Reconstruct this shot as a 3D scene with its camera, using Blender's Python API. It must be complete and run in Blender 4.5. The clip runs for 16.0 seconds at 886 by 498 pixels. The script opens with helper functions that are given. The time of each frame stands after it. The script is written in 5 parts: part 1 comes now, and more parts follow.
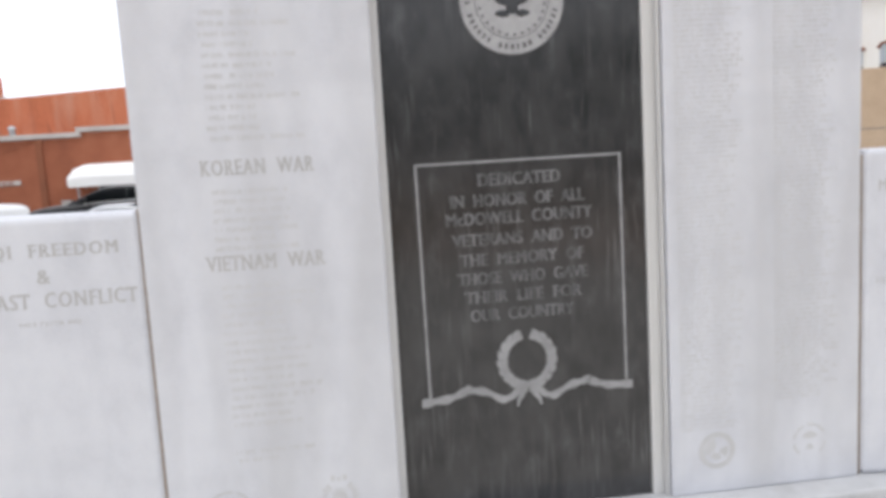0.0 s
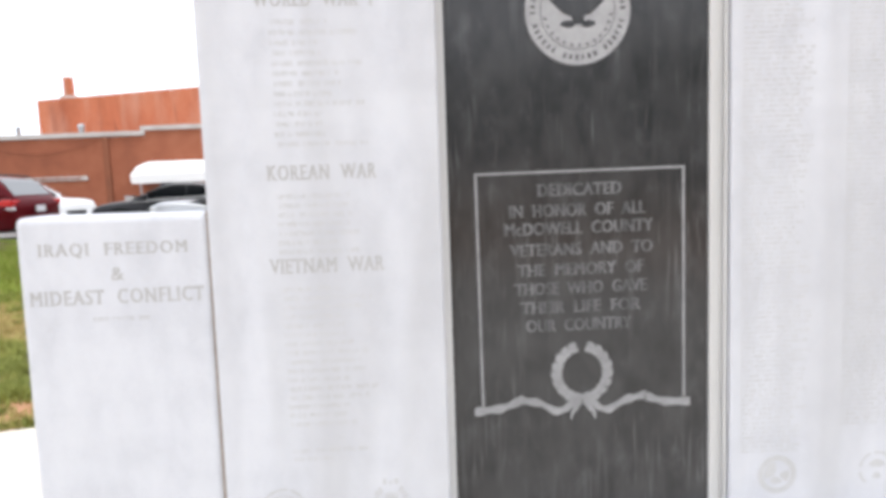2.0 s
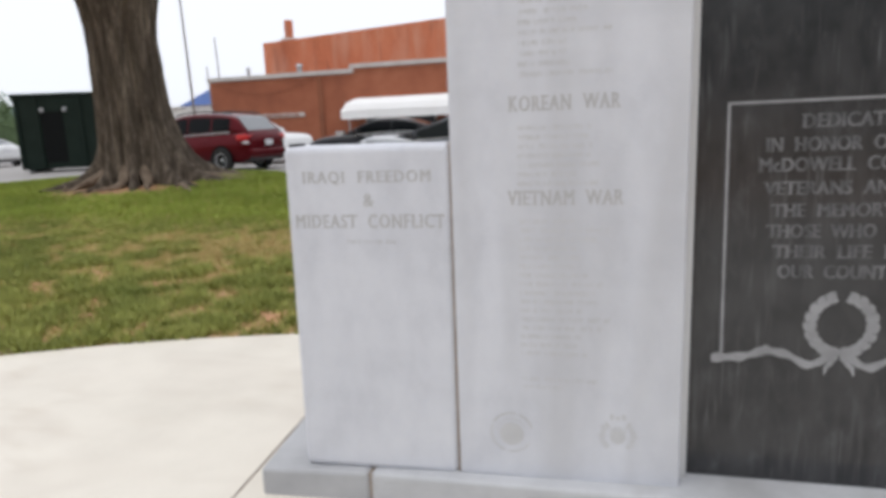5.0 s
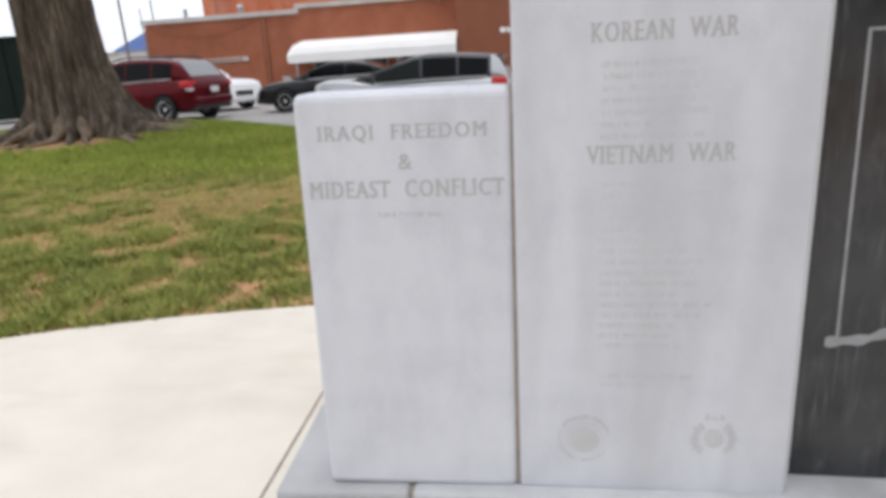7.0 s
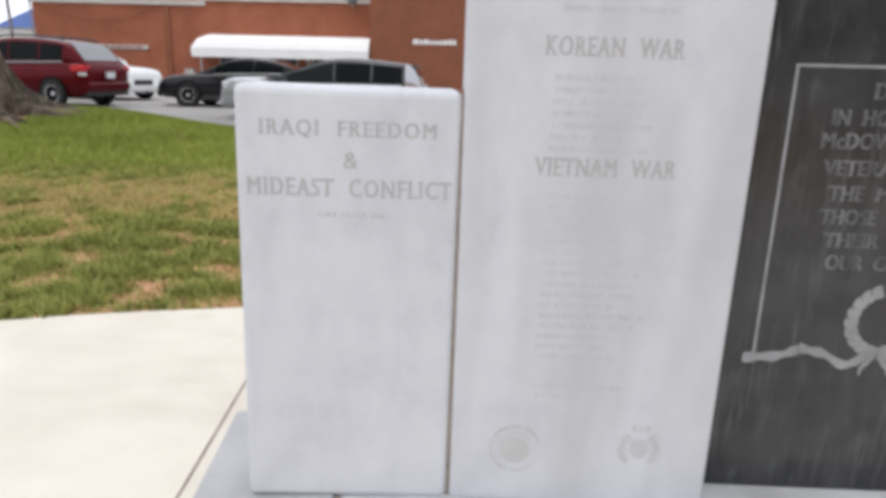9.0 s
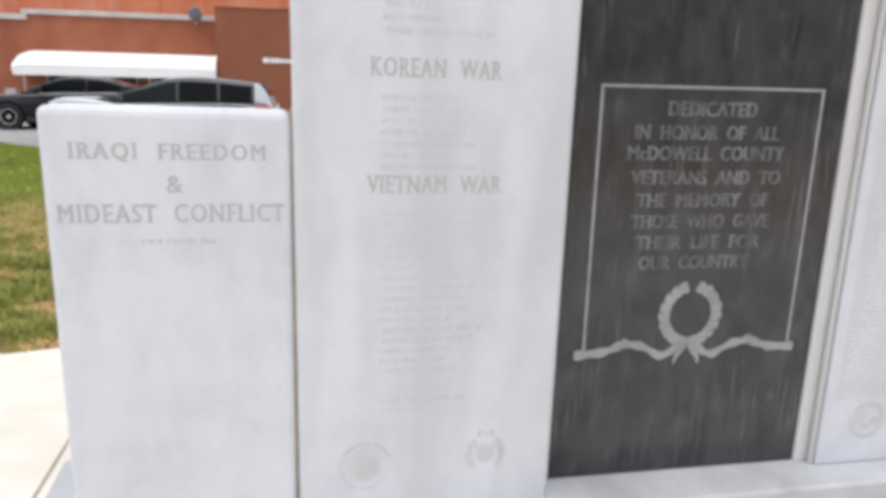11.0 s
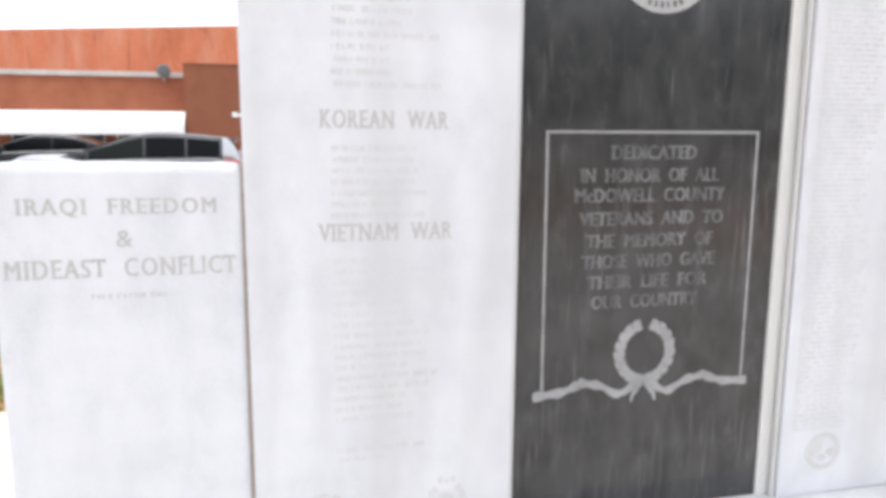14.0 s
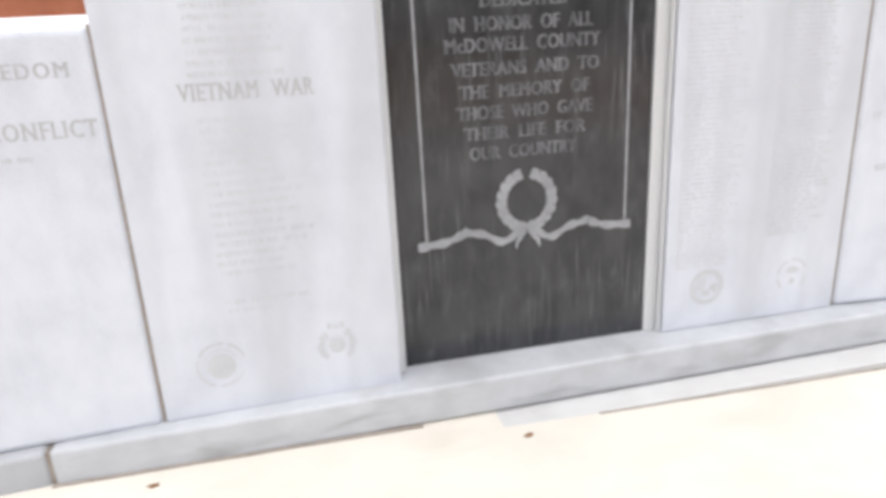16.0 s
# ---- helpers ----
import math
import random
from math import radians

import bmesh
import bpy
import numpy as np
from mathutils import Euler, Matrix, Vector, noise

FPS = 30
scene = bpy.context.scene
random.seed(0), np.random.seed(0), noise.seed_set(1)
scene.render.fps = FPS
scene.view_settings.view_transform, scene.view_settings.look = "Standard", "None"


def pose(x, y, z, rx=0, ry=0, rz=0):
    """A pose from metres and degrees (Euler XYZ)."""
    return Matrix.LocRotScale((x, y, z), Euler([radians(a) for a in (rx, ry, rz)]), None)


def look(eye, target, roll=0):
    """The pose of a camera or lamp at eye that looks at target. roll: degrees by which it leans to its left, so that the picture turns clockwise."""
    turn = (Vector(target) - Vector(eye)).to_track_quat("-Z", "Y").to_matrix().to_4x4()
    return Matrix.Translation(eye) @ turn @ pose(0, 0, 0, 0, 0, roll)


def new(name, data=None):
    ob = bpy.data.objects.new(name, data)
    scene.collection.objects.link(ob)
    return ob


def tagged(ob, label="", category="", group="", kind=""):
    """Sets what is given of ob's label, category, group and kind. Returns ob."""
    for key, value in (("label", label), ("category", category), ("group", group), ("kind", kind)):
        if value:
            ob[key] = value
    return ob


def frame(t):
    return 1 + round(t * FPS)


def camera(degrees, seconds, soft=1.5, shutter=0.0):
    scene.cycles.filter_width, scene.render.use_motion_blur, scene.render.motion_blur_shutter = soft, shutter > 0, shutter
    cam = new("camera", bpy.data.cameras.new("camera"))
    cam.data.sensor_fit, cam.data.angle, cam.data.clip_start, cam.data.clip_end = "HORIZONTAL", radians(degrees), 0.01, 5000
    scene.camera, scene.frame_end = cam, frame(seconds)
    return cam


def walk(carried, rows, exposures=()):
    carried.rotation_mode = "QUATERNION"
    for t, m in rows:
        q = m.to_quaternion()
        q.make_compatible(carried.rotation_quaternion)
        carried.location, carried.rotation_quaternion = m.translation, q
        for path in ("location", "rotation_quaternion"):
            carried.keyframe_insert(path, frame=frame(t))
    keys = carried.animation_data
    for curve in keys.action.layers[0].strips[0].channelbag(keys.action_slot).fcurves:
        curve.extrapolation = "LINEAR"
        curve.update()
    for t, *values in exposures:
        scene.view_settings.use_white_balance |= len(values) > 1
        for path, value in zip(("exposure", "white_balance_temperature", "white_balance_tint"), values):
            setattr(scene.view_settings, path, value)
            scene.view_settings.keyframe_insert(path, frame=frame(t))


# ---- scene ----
cam = camera(67.2, 16.0, soft=4.2)
PATH = [
    (0, (0.082, -0.012, 1.389), (0.291, 1.964, 1.158), -3.6),
    (0.5, (0.139, -0.014, 1.396), (0.663, 1.894, 1.105), -2.6),
    (1, (0.14, -0.019, 1.4), (0.656, 1.896, 1.142), -3.6),
    (1.5, (0.109, -0.019, 1.407), (0.437, 1.941, 1.178), -3.5),
    (2, (0.048, -0.018, 1.407), (0.115, 1.97, 1.195), -2.3),
    (2.5, (-0.032, -0.032, 1.408), (-0.347, 1.93, 1.174), -3.1),
    (3, (-0.076, -0.042, 1.407), (-0.584, 1.866, 1.09), -3.7),
    (5.5, (-0.125, 0.0, 1.394), (-0.626, 1.898, 1.01), -2.3),
    (6, (-0.234, 0.14, 1.381), (-0.811, 2.011, 0.974), -1.9),
    (6.5, (-0.368, 0.293, 1.391), (-0.907, 2.16, 0.916), -4.5),
    (7, (-0.503, 0.384, 1.399), (-0.858, 2.276, 0.857), -3.5),
    (7.5, (-0.587, 0.418, 1.4), (-0.797, 2.335, 0.871), -2.8),
    (8, (-0.618, 0.409, 1.389), (-0.746, 2.346, 0.904), -0.2),
    (10.5, (-0.614, 0.402, 1.374), (-0.54, 2.316, 0.798), 1.3),
    (11, (-0.546, 0.386, 1.383), (-0.205, 2.303, 0.925), 1.3),
    (11.5, (-0.506, 0.37, 1.411), (-0.049, 2.295, 1.116), 0.3),
    (12, (-0.49, 0.358, 1.403), (0.015, 2.266, 1.081), -0.3),
    (12.5, (-0.488, 0.357, 1.401), (0.018, 2.262, 1.063), 0.1),
    (13, (-0.478, 0.348, 1.406), (0.018, 2.271, 1.165), -0.5),
    (13.5, (-0.479, 0.344, 1.39), (-0.031, 2.261, 1.034), -1.1),
    (14, (-0.494, 0.347, 1.383), (-0.072, 2.276, 1.066), 0.0),
    (14.5, (-0.496, 0.342, 1.361), (-0.021, 2.255, 1.025), 0.7),
    (15, (-0.41, 0.281, 1.356), (0.014, 2.2, 0.986), -1.4),
    (15.5, (-0.297, 0.203, 1.334), (-0.01, 2.104, 0.786), -0.6),
    (16, (-0.138, 0.164, 1.268), (0.25, 2.025, 0.646), -3.2),
]
EXPOSURES = [(0, -0.28), (0.5, 0.04), (1, 0.08), (1.5, 0.12), (2, 0.08), (2.5, -0.17), (3, -0.44), (5.5, -0.6), (7, -0.5), (8, -0.43), (10.5, -0.36), (11, -0.2), (11.5, 0.0), (12.5, 0.17), (14.5, 0.16), (15.5, 0.13), (16, 0.04)]
walk(cam, [(t, look(eye, target, roll)) for t, eye, target, roll in PATH], EXPOSURES)

# ---- world and light: bright overcast sky ----
world = bpy.data.worlds.new("world")
scene.world = world
world.use_nodes = True
wn, wl = world.node_tree.nodes, world.node_tree.links
sky = wn.new("ShaderNodeTexSky")
sky.sky_type = "NISHITA"
sky.sun_disc = False
sky.sun_elevation = radians(75)
sky.sun_rotation = radians(231)
sky.air_density, sky.dust_density, sky.ozone_density = 1.0, 4.0, 1.0
grey = wn.new("ShaderNodeHueSaturation")
grey.inputs["Saturation"].default_value = 0.12
cloud = wn.new("ShaderNodeMix")
cloud.data_type = "RGBA"
cloud.inputs["Factor"].default_value = 0.72
cloud.inputs["B"].default_value = (16.6, 17.3, 18.9, 1)
wl.new(sky.outputs["Color"], grey.inputs["Color"])
wl.new(grey.outputs["Color"], cloud.inputs["A"])
wl.new(cloud.outputs["Result"], wn["Background"].inputs["Color"])
wn["Background"].inputs["Strength"].default_value = 0.115

sun_data = bpy.data.lights.new("sun", "SUN")
sun_data.energy, sun_data.angle, sun_data.color = 1.3, radians(40), (1.0, 0.96, 0.9)
sun = new("sun", sun_data)
sun.matrix_world = look((-5, -2, 24), (0, 2, 0))


# ---- materials ----
def material(name, colour, rough=0.6, metal=0.0, spec=0.5):
    m = bpy.data.materials.new(name)
    m.use_nodes = True
    b = m.node_tree.nodes["Principled BSDF"]
    b.inputs["Base Color"].default_value = (*colour, 1)
    b.inputs["Roughness"].default_value = rough
    b.inputs["Metallic"].default_value = metal
    b.inputs["Specular IOR Level"].default_value = spec
    return m


def textured(name, stops, scale=8.0, stretch=(1, 1, 1), detail=6.0, rough=(0.5, 0.7), bump=0.1, fine=120.0,
             fine_mix=0.25, big=None, island=0.0, objects=0.0, spec=0.5, metal=0.0, bump_distance=0.01):
    """Noise-driven surface: colour ramp at one scale, grain at a finer one, stains at a larger one."""
    m = bpy.data.materials.new(name)
    m.use_nodes = True
    n, l = m.node_tree.nodes, m.node_tree.links
    b = n["Principled BSDF"]
    b.inputs["Specular IOR Level"].default_value = spec
    b.inputs["Metallic"].default_value = metal
    co = n.new("ShaderNodeTexCoord")
    mp = n.new("ShaderNodeMapping")
    mp.inputs["Scale"].default_value = stretch
    l.new(co.outputs["Object"], mp.inputs["Vector"])

    def tex(s, d):
        t = n.new("ShaderNodeTexNoise")
        t.inputs["Scale"].default_value, t.inputs["Detail"].default_value = s, d
        t.inputs["Roughness"].default_value = 0.6
        l.new(mp.outputs["Vector"], t.inputs["Vector"])
        return t.outputs["Fac"]

    a, f = tex(scale, detail), tex(fine, 3)
    mix = n.new("ShaderNodeMix")
    mix.inputs["Factor"].default_value = fine_mix
    l.new(a, mix.inputs["A"])
    l.new(f, mix.inputs["B"])
    value = mix.outputs["Result"]
    if big:
        g = tex(big[0], 3)
        mb = n.new("ShaderNodeMix")
        mb.inputs["Factor"].default_value = big[1]
        l.new(value, mb.inputs["A"])
        l.new(g, mb.inputs["B"])
        value = mb.outputs["Result"]
    ramp = n.new("ShaderNodeValToRGB")
    ramp.color_ramp.elements[0].position, ramp.color_ramp.elements[0].color = stops[0][0], (*stops[0][1], 1)
    ramp.color_ramp.elements[1].position, ramp.color_ramp.elements[1].color = stops[-1][0], (*stops[-1][1], 1)
    for p, c in stops[1:-1]:
        e = ramp.color_ramp.elements.new(p)
        e.color = (*c, 1)
    l.new(value, ramp.inputs["Fac"])
    colour = ramp.outputs["Color"]
    for amount, node, out in ((island, "ShaderNodeNewGeometry", "Random Per Island"), (objects, "ShaderNodeObjectInfo", "Random")):
        if amount:
            r = n.new(node)
            mr = n.new("ShaderNodeMapRange")
            mr.inputs["To Min"].default_value, mr.inputs["To Max"].default_value = 1 - amount, 1 + amount
            l.new(r.outputs[out], mr.inputs["Value"])
            hs = n.new("ShaderNodeHueSaturation")
            l.new(mr.outputs["Result"], hs.inputs["Value"])
            l.new(colour, hs.inputs["Color"])
            colour = hs.outputs["Color"]
    l.new(colour, b.inputs["Base Color"])
    rr = n.new("ShaderNodeMapRange")
    rr.inputs["To Min"].default_value, rr.inputs["To Max"].default_value = rough
    l.new(value, rr.inputs["Value"])
    l.new(rr.outputs["Result"], b.inputs["Roughness"])
    if bump:
        bp = n.new("ShaderNodeBump")
        bp.inputs["Strength"].default_value, bp.inputs["Distance"].default_value = bump, bump_distance
        l.new(value, bp.inputs["Height"])
        l.new(bp.outputs["Normal"], b.inputs["Normal"])
    return m


STONE = textured("white_granite", [(0.32, (0.472, 0.481, 0.523)), (0.5, (0.600, 0.609, 0.651)), (0.70, (0.688, 0.696, 0.728))],
                 scale=7, stretch=(1.3, 1, 0.8), fine=190, fine_mix=0.46, big=(2.2, 0.34), rough=(0.55, 0.75), bump=0.05, bump_distance=0.003)
STONE_BASE = textured("weathered_granite", [(0.28, (0.29, 0.288, 0.288)), (0.40, (0.44, 0.443, 0.455)), (0.7, (0.57, 0.573, 0.588))],
                      scale=9, stretch=(1, 1, 1.2), fine=150, fine_mix=0.35, big=(1.8, 0.3), rough=(0.6, 0.8), bump=0.12, bump_distance=0.004)
GRIME = STONE_BASE
STONE_GREY = textured("grey_weathered_granite", [(0.28, (0.26, 0.26, 0.265)), (0.45, (0.37, 0.37, 0.38)), (0.72, (0.47, 0.47, 0.48))],
                      scale=6, fine=200, fine_mix=0.35, big=(2.4, 0.3), rough=(0.6, 0.85), bump=0.12, bump_distance=0.004)
STONE_STRIP = textured("sawn_granite_edge", [(0.3, (0.52, 0.515, 0.51)), (0.7, (0.64, 0.635, 0.63))], scale=4, stretch=(3, 3, 0.3),
                       fine=200, fine_mix=0.3, rough=(0.6, 0.8), bump=0.06, bump_distance=0.003)
BLACK = textured("polished_black_granite", [(0.34, (0.021, 0.0212, 0.0228)), (0.54, (0.037, 0.0373, 0.0395)), (0.62, (0.062, 0.063, 0.066)), (0.74, (0.13, 0.131, 0.135))],
                 scale=9, stretch=(1.5, 1, 0.8), fine=260, fine_mix=0.22, big=(2.6, 0.22), rough=(0.10, 0.24), bump=0.01, bump_distance=0.001, spec=0.44)


def run_marks(m, scale, low, high, colour, strength, tilt=7, patch=0.0):
    """Thin pale mineral streaks that water has left, slightly slanted."""
    n, l = m.node_tree.nodes, m.node_tree.links
    b = n["Principled BSDF"]
    base = b.inputs["Base Color"].links[0].from_socket
    co = n.new("ShaderNodeTexCoord")
    mp = n.new("ShaderNodeMapping")
    mp.inputs["Scale"].default_value = scale
    mp.inputs["Rotation"].default_value = (0, radians(tilt), 0)
    l.new(co.outputs["Object"], mp.inputs["Vector"])
    t = n.new("ShaderNodeTexNoise")
    t.inputs["Scale"].default_value, t.inputs["Detail"].default_value, t.inputs["Distortion"].default_value = 1.0, 2.0, 0.4
    l.new(mp.outputs["Vector"], t.inputs["Vector"])
    r = n.new("ShaderNodeMapRange")
    r.inputs["From Min"].default_value, r.inputs["From Max"].default_value, r.inputs["To Max"].default_value = low, high, strength
    l.new(t.outputs["Fac"], r.inputs["Value"])
    amount = r.outputs["Result"]
    if patch:
        big = n.new("ShaderNodeTexNoise")
        big.inputs["Scale"].default_value, big.inputs["Detail"].default_value = patch, 2.0
        l.new(co.outputs["Object"], big.inputs["Vector"])
        where = n.new("ShaderNodeMapRange")
        where.inputs["From Min"].default_value, where.inputs["From Max"].default_value = 0.45, 0.62
        l.new(big.outputs["Fac"], where.inputs["Value"])
        both = n.new("ShaderNodeMath")
        both.operation = "MULTIPLY"
        l.new(amount, both.inputs[0])
        l.new(where.outputs["Result"], both.inputs[1])
        amount = both.outputs["Value"]
    mix = n.new("ShaderNodeMix")
    mix.data_type = "RGBA"
    mix.inputs["B"].default_value = (*colour, 1)
    l.new(amount, mix.inputs["Factor"])
    l.new(base, mix.inputs["A"])
    l.new(mix.outputs["Result"], b.inputs["Base Color"])


run_marks(STONE, (1.2, 1, 8), 0.46, 0.72, (0.46, 0.47, 0.505), 0.35, 1, 1.6)
run_marks(GRIME, (3.4, 3, 14), 0.56, 0.80, (0.24, 0.23, 0.22), 0.6)
run_marks(GRIME, (7, 3, 9), 0.55, 0.75, (0.36, 0.35, 0.34), 0.5, 3, 0.8)
run_marks(BLACK, (8, 1, 4.5), 0.42, 0.76, (0.060, 0.060, 0.062), 0.75)
run_marks(BLACK, (30, 1, 1.3), 0.56, 0.74, (0.15, 0.15, 0.155), 0.28, 4, 3.2)
run_marks(BLACK, (60, 1, 5), 0.57, 0.74, (0.19, 0.19, 0.195), 0.42, 13, 2.6)
STONE_NAMES = STONE.copy()
STONE_NAMES.name = "streaked_white_granite"
run_marks(STONE_NAMES, (4.5, 1, 0.55), 0.42, 0.72, (0.45, 0.45, 0.465), 0.5, 1)
ENGRAVE = textured("engraved_grey", [(0.3, (0.37, 0.365, 0.365)), (0.7, (0.48, 0.475, 0.475))], scale=30, fine=300, rough=(0.7, 0.9), bump=0)
ENGRAVE_FAINT = textured("faint_engraving", [(0.36, (0.475, 0.475, 0.48)), (0.64, (0.585, 0.585, 0.60))], scale=7, fine=200, rough=(0.7, 0.9), bump=0)
ENGRAVE_NAMES = textured("worn_name_lettering", [(0.36, (0.425, 0.422, 0.415)), (0.64, (0.54, 0.537, 0.54))], scale=3, fine=200, rough=(0.7, 0.9), bump=0)
ENGRAVE_MID = textured("shallow_engraving", [(0.3, (0.40, 0.40, 0.405)), (0.7, (0.53, 0.53, 0.535))], scale=14, fine=200, rough=(0.7, 0.9), bump=0)
FROST = textured("frosted_granite", [(0.3, (0.20, 0.20, 0.205)), (0.7, (0.36, 0.36, 0.37))], scale=14, fine=200, rough=(0.7, 0.9), bump=0)
FROST_DIM = textured("worn_frosted_letters", [(0.41, (0.048, 0.048, 0.050)), (0.60, (0.18, 0.18, 0.187))], scale=10, stretch=(1.4, 1, 1), fine=200, rough=(0.6, 0.9), bump=0)
SEAL_WHITE = textured("pale_frosting", [(0.3, (0.29, 0.29, 0.30)), (0.7, (0.43, 0.43, 0.44))], scale=20, fine=200, rough=(0.7, 0.9), bump=0)
SEAL_GREY = textured("dull_seal_lettering", [(0.3, (0.06, 0.06, 0.063)), (0.7, (0.15, 0.15, 0.155))], scale=24, fine=200, rough=(0.6, 0.9), bump=0)
JOINT = textured("stained_joint", [(0.3, (0.20, 0.16, 0.13)), (0.7, (0.40, 0.345, 0.30))], scale=14, rough=(0.8, 0.95), bump=0.1)
CONCRETE = textured("pale_concrete", [(0.25, (0.56, 0.515, 0.445)), (0.5, (0.68, 0.63, 0.55)), (0.75, (0.745, 0.695, 0.61))], scale=1.6, fine=140, fine_mix=0.25,
                    big=(0.5, 0.35), rough=(0.75, 0.92), bump=0.12, bump_distance=0.004)
run_marks(CONCRETE, (1.3, 2.2, 1), 0.5, 0.78, (0.50, 0.44, 0.38), 0.45)
run_marks(CONCRETE, (3.0, 7.0, 1), 0.48, 0.75, (0.48, 0.40, 0.32), 0.3, 0, 0.7)
FOOTING = textured("whitish_stained_concrete", [(0.28, (0.38, 0.365, 0.34)), (0.42, (0.53, 0.515, 0.50)), (0.7, (0.62, 0.61, 0.595))], scale=5, fine=120, fine_mix=0.25, big=(1.2, 0.3),
                   rough=(0.75, 0.92), bump=0.12, bump_distance=0.004)
SOIL = textured("lawn_soil", [(0.30, (0.30, 0.23, 0.09)), (0.42, (0.40, 0.26, 0.13)), (0.54, (0.46, 0.25, 0.145)), (0.66, (0.53, 0.30, 0.19))], scale=2.6,
                fine=40, fine_mix=0.3, big=(0.5, 0.2), rough=(0.85, 1.0), bump=0.6, bump_distance=0.03, spec=0.2)
LUSH = textured("green_sward", [(0.3, (0.175, 0.24, 0.034)), (0.7, (0.365, 0.43, 0.085))], scale=0.7, fine=5, rough=(0.6, 0.85), bump=0, island=0.28, spec=0.25)
GRASS = textured("grass_blades", [(0.3, (0.165, 0.205, 0.046)), (0.7, (0.43, 0.43, 0.125))], scale=0.9, fine=6, rough=(0.6, 0.85), bump=0, island=0.3, spec=0.25)
DRY = textured("dry_grass", [(0.3, (0.38, 0.31, 0.12)), (0.7, (0.60, 0.49, 0.22))], scale=0.9, fine=6, rough=(0.7, 0.9), bump=0, island=0.3, spec=0.2)
ASPHALT = textured("worn_asphalt", [(0.3, (0.27, 0.255, 0.245)), (0.7, (0.37, 0.35, 0.335))], scale=0.8, fine=60, fine_mix=0.4, big=(0.15, 0.3), rough=(0.8, 0.95), bump=0.2)
BARK = textured("grey_brown_bark", [(0.34, (0.030, 0.022, 0.016)), (0.5, (0.098, 0.076, 0.057)), (0.68, (0.28, 0.225, 0.172))], scale=3.6, stretch=(2.2, 2.2, 0.32),
                fine=22, fine_mix=0.35, rough=(0.85, 1.0), bump=0.9, bump_distance=0.06, spec=0.2)
ROOT = textured("weathered_root_bark", [(0.34, (0.10, 0.072, 0.05)), (0.52, (0.22, 0.165, 0.12)), (0.7, (0.38, 0.30, 0.23))], scale=5, fine=26, fine_mix=0.35,
                rough=(0.85, 1.0), bump=0.7, bump_distance=0.03, spec=0.2)
LEAF = textured("oak_leaves", [(0.3, (0.035, 0.075, 0.014)), (0.7, (0.075, 0.125, 0.03))], scale=1.5, rough=(0.5, 0.7), bump=0, island=0.35)
# distance haze is mixed into this green: paler and bluer than near leaves
FAR_LEAF = textured("haze_paled_leaves", [(0.3, (0.075, 0.12, 0.05)), (0.7, (0.15, 0.21, 0.10))], scale=0.6, rough=(0.7, 0.9), bump=0, island=0.35)
HILL = textured("hazy_blue_hills", [(0.3, (0.16, 0.24, 0.33)), (0.7, (0.24, 0.33, 0.42))], scale=0.02, fine=0.3, rough=(0.9, 1.0), bump=0)
BRICK_RED = textured("red_brown_brick", [(0.3, (0.21, 0.066, 0.033)), (0.5, (0.32, 0.103, 0.051)), (0.72, (0.41, 0.15, 0.08))], scale=0.8, fine=14, fine_mix=0.35,
                     big=(0.2, 0.3), rough=(0.8, 0.95), bump=0.15)
BRICK_RUST = textured("weathered_orange_brick", [(0.3, (0.34, 0.10, 0.046)), (0.5, (0.56, 0.19, 0.095)), (0.7, (0.66, 0.30, 0.18))], scale=0.8, stretch=(1, 1, 0.3),
                      fine=9, fine_mix=0.3, big=(0.25, 0.35), rough=(0.8, 0.95), bump=0.15)
BRICK_BROWN = textured("plain_brown_brick", [(0.3, (0.20, 0.070, 0.036)), (0.7, (0.30, 0.105, 0.052))], scale=0.7, fine=14, fine_mix=0.4, rough=(0.8, 0.95), bump=0.1)
BRICK_TAN = textured("tan_brick", [(0.3, (0.46, 0.33, 0.22)), (0.7, (0.62, 0.47, 0.33))], scale=1.6, fine=14, fine_mix=0.4, rough=(0.8, 0.95), bump=0.1)
COPING = textured("pale_coping", [(0.3, (0.42, 0.39, 0.36)), (0.7, (0.60, 0.57, 0.54))], scale=1.2, fine=20, rough=(0.7, 0.9), bump=0.05)
CANVAS = textured("white_canopy_cloth", [(0.3, (0.80, 0.79, 0.77)), (0.7, (0.88, 0.87, 0.86))], scale=0.9, fine=30, rough=(0.6, 0.8), bump=0.04)
CREAM = textured("cream_painted_brick", [(0.3, (0.80, 0.77, 0.71)), (0.7, (0.86, 0.84, 0.80))], scale=0.7, fine=12, rough=(0.7, 0.9), bump=0.05)
BUFF = textured("buff_shopfront_panel", [(0.3, (0.50, 0.42, 0.30)), (0.7, (0.60, 0.52, 0.39))], scale=0.7, fine=12, rough=(0.6, 0.8), bump=0.04)
PIER_BROWN = textured("dull_brown_pier", [(0.3, (0.20, 0.145, 0.11)), (0.7, (0.29, 0.215, 0.165))], scale=2, fine=20, rough=(0.7, 0.9), bump=0.05)
GREEN_STEEL = textured("dark_green_painted_steel", [(0.3, (0.007, 0.015, 0.011)), (0.7, (0.014, 0.025, 0.019))], scale=2.5, fine=30, rough=(0.4, 0.65), bump=0.08, spec=0.15)
BLUE_ROOF = textured("blue_metal_roof", [(0.3, (0.03, 0.08, 0.26)), (0.7, (0.05, 0.12, 0.36))], scale=2, rough=(0.4, 0.6), bump=0)
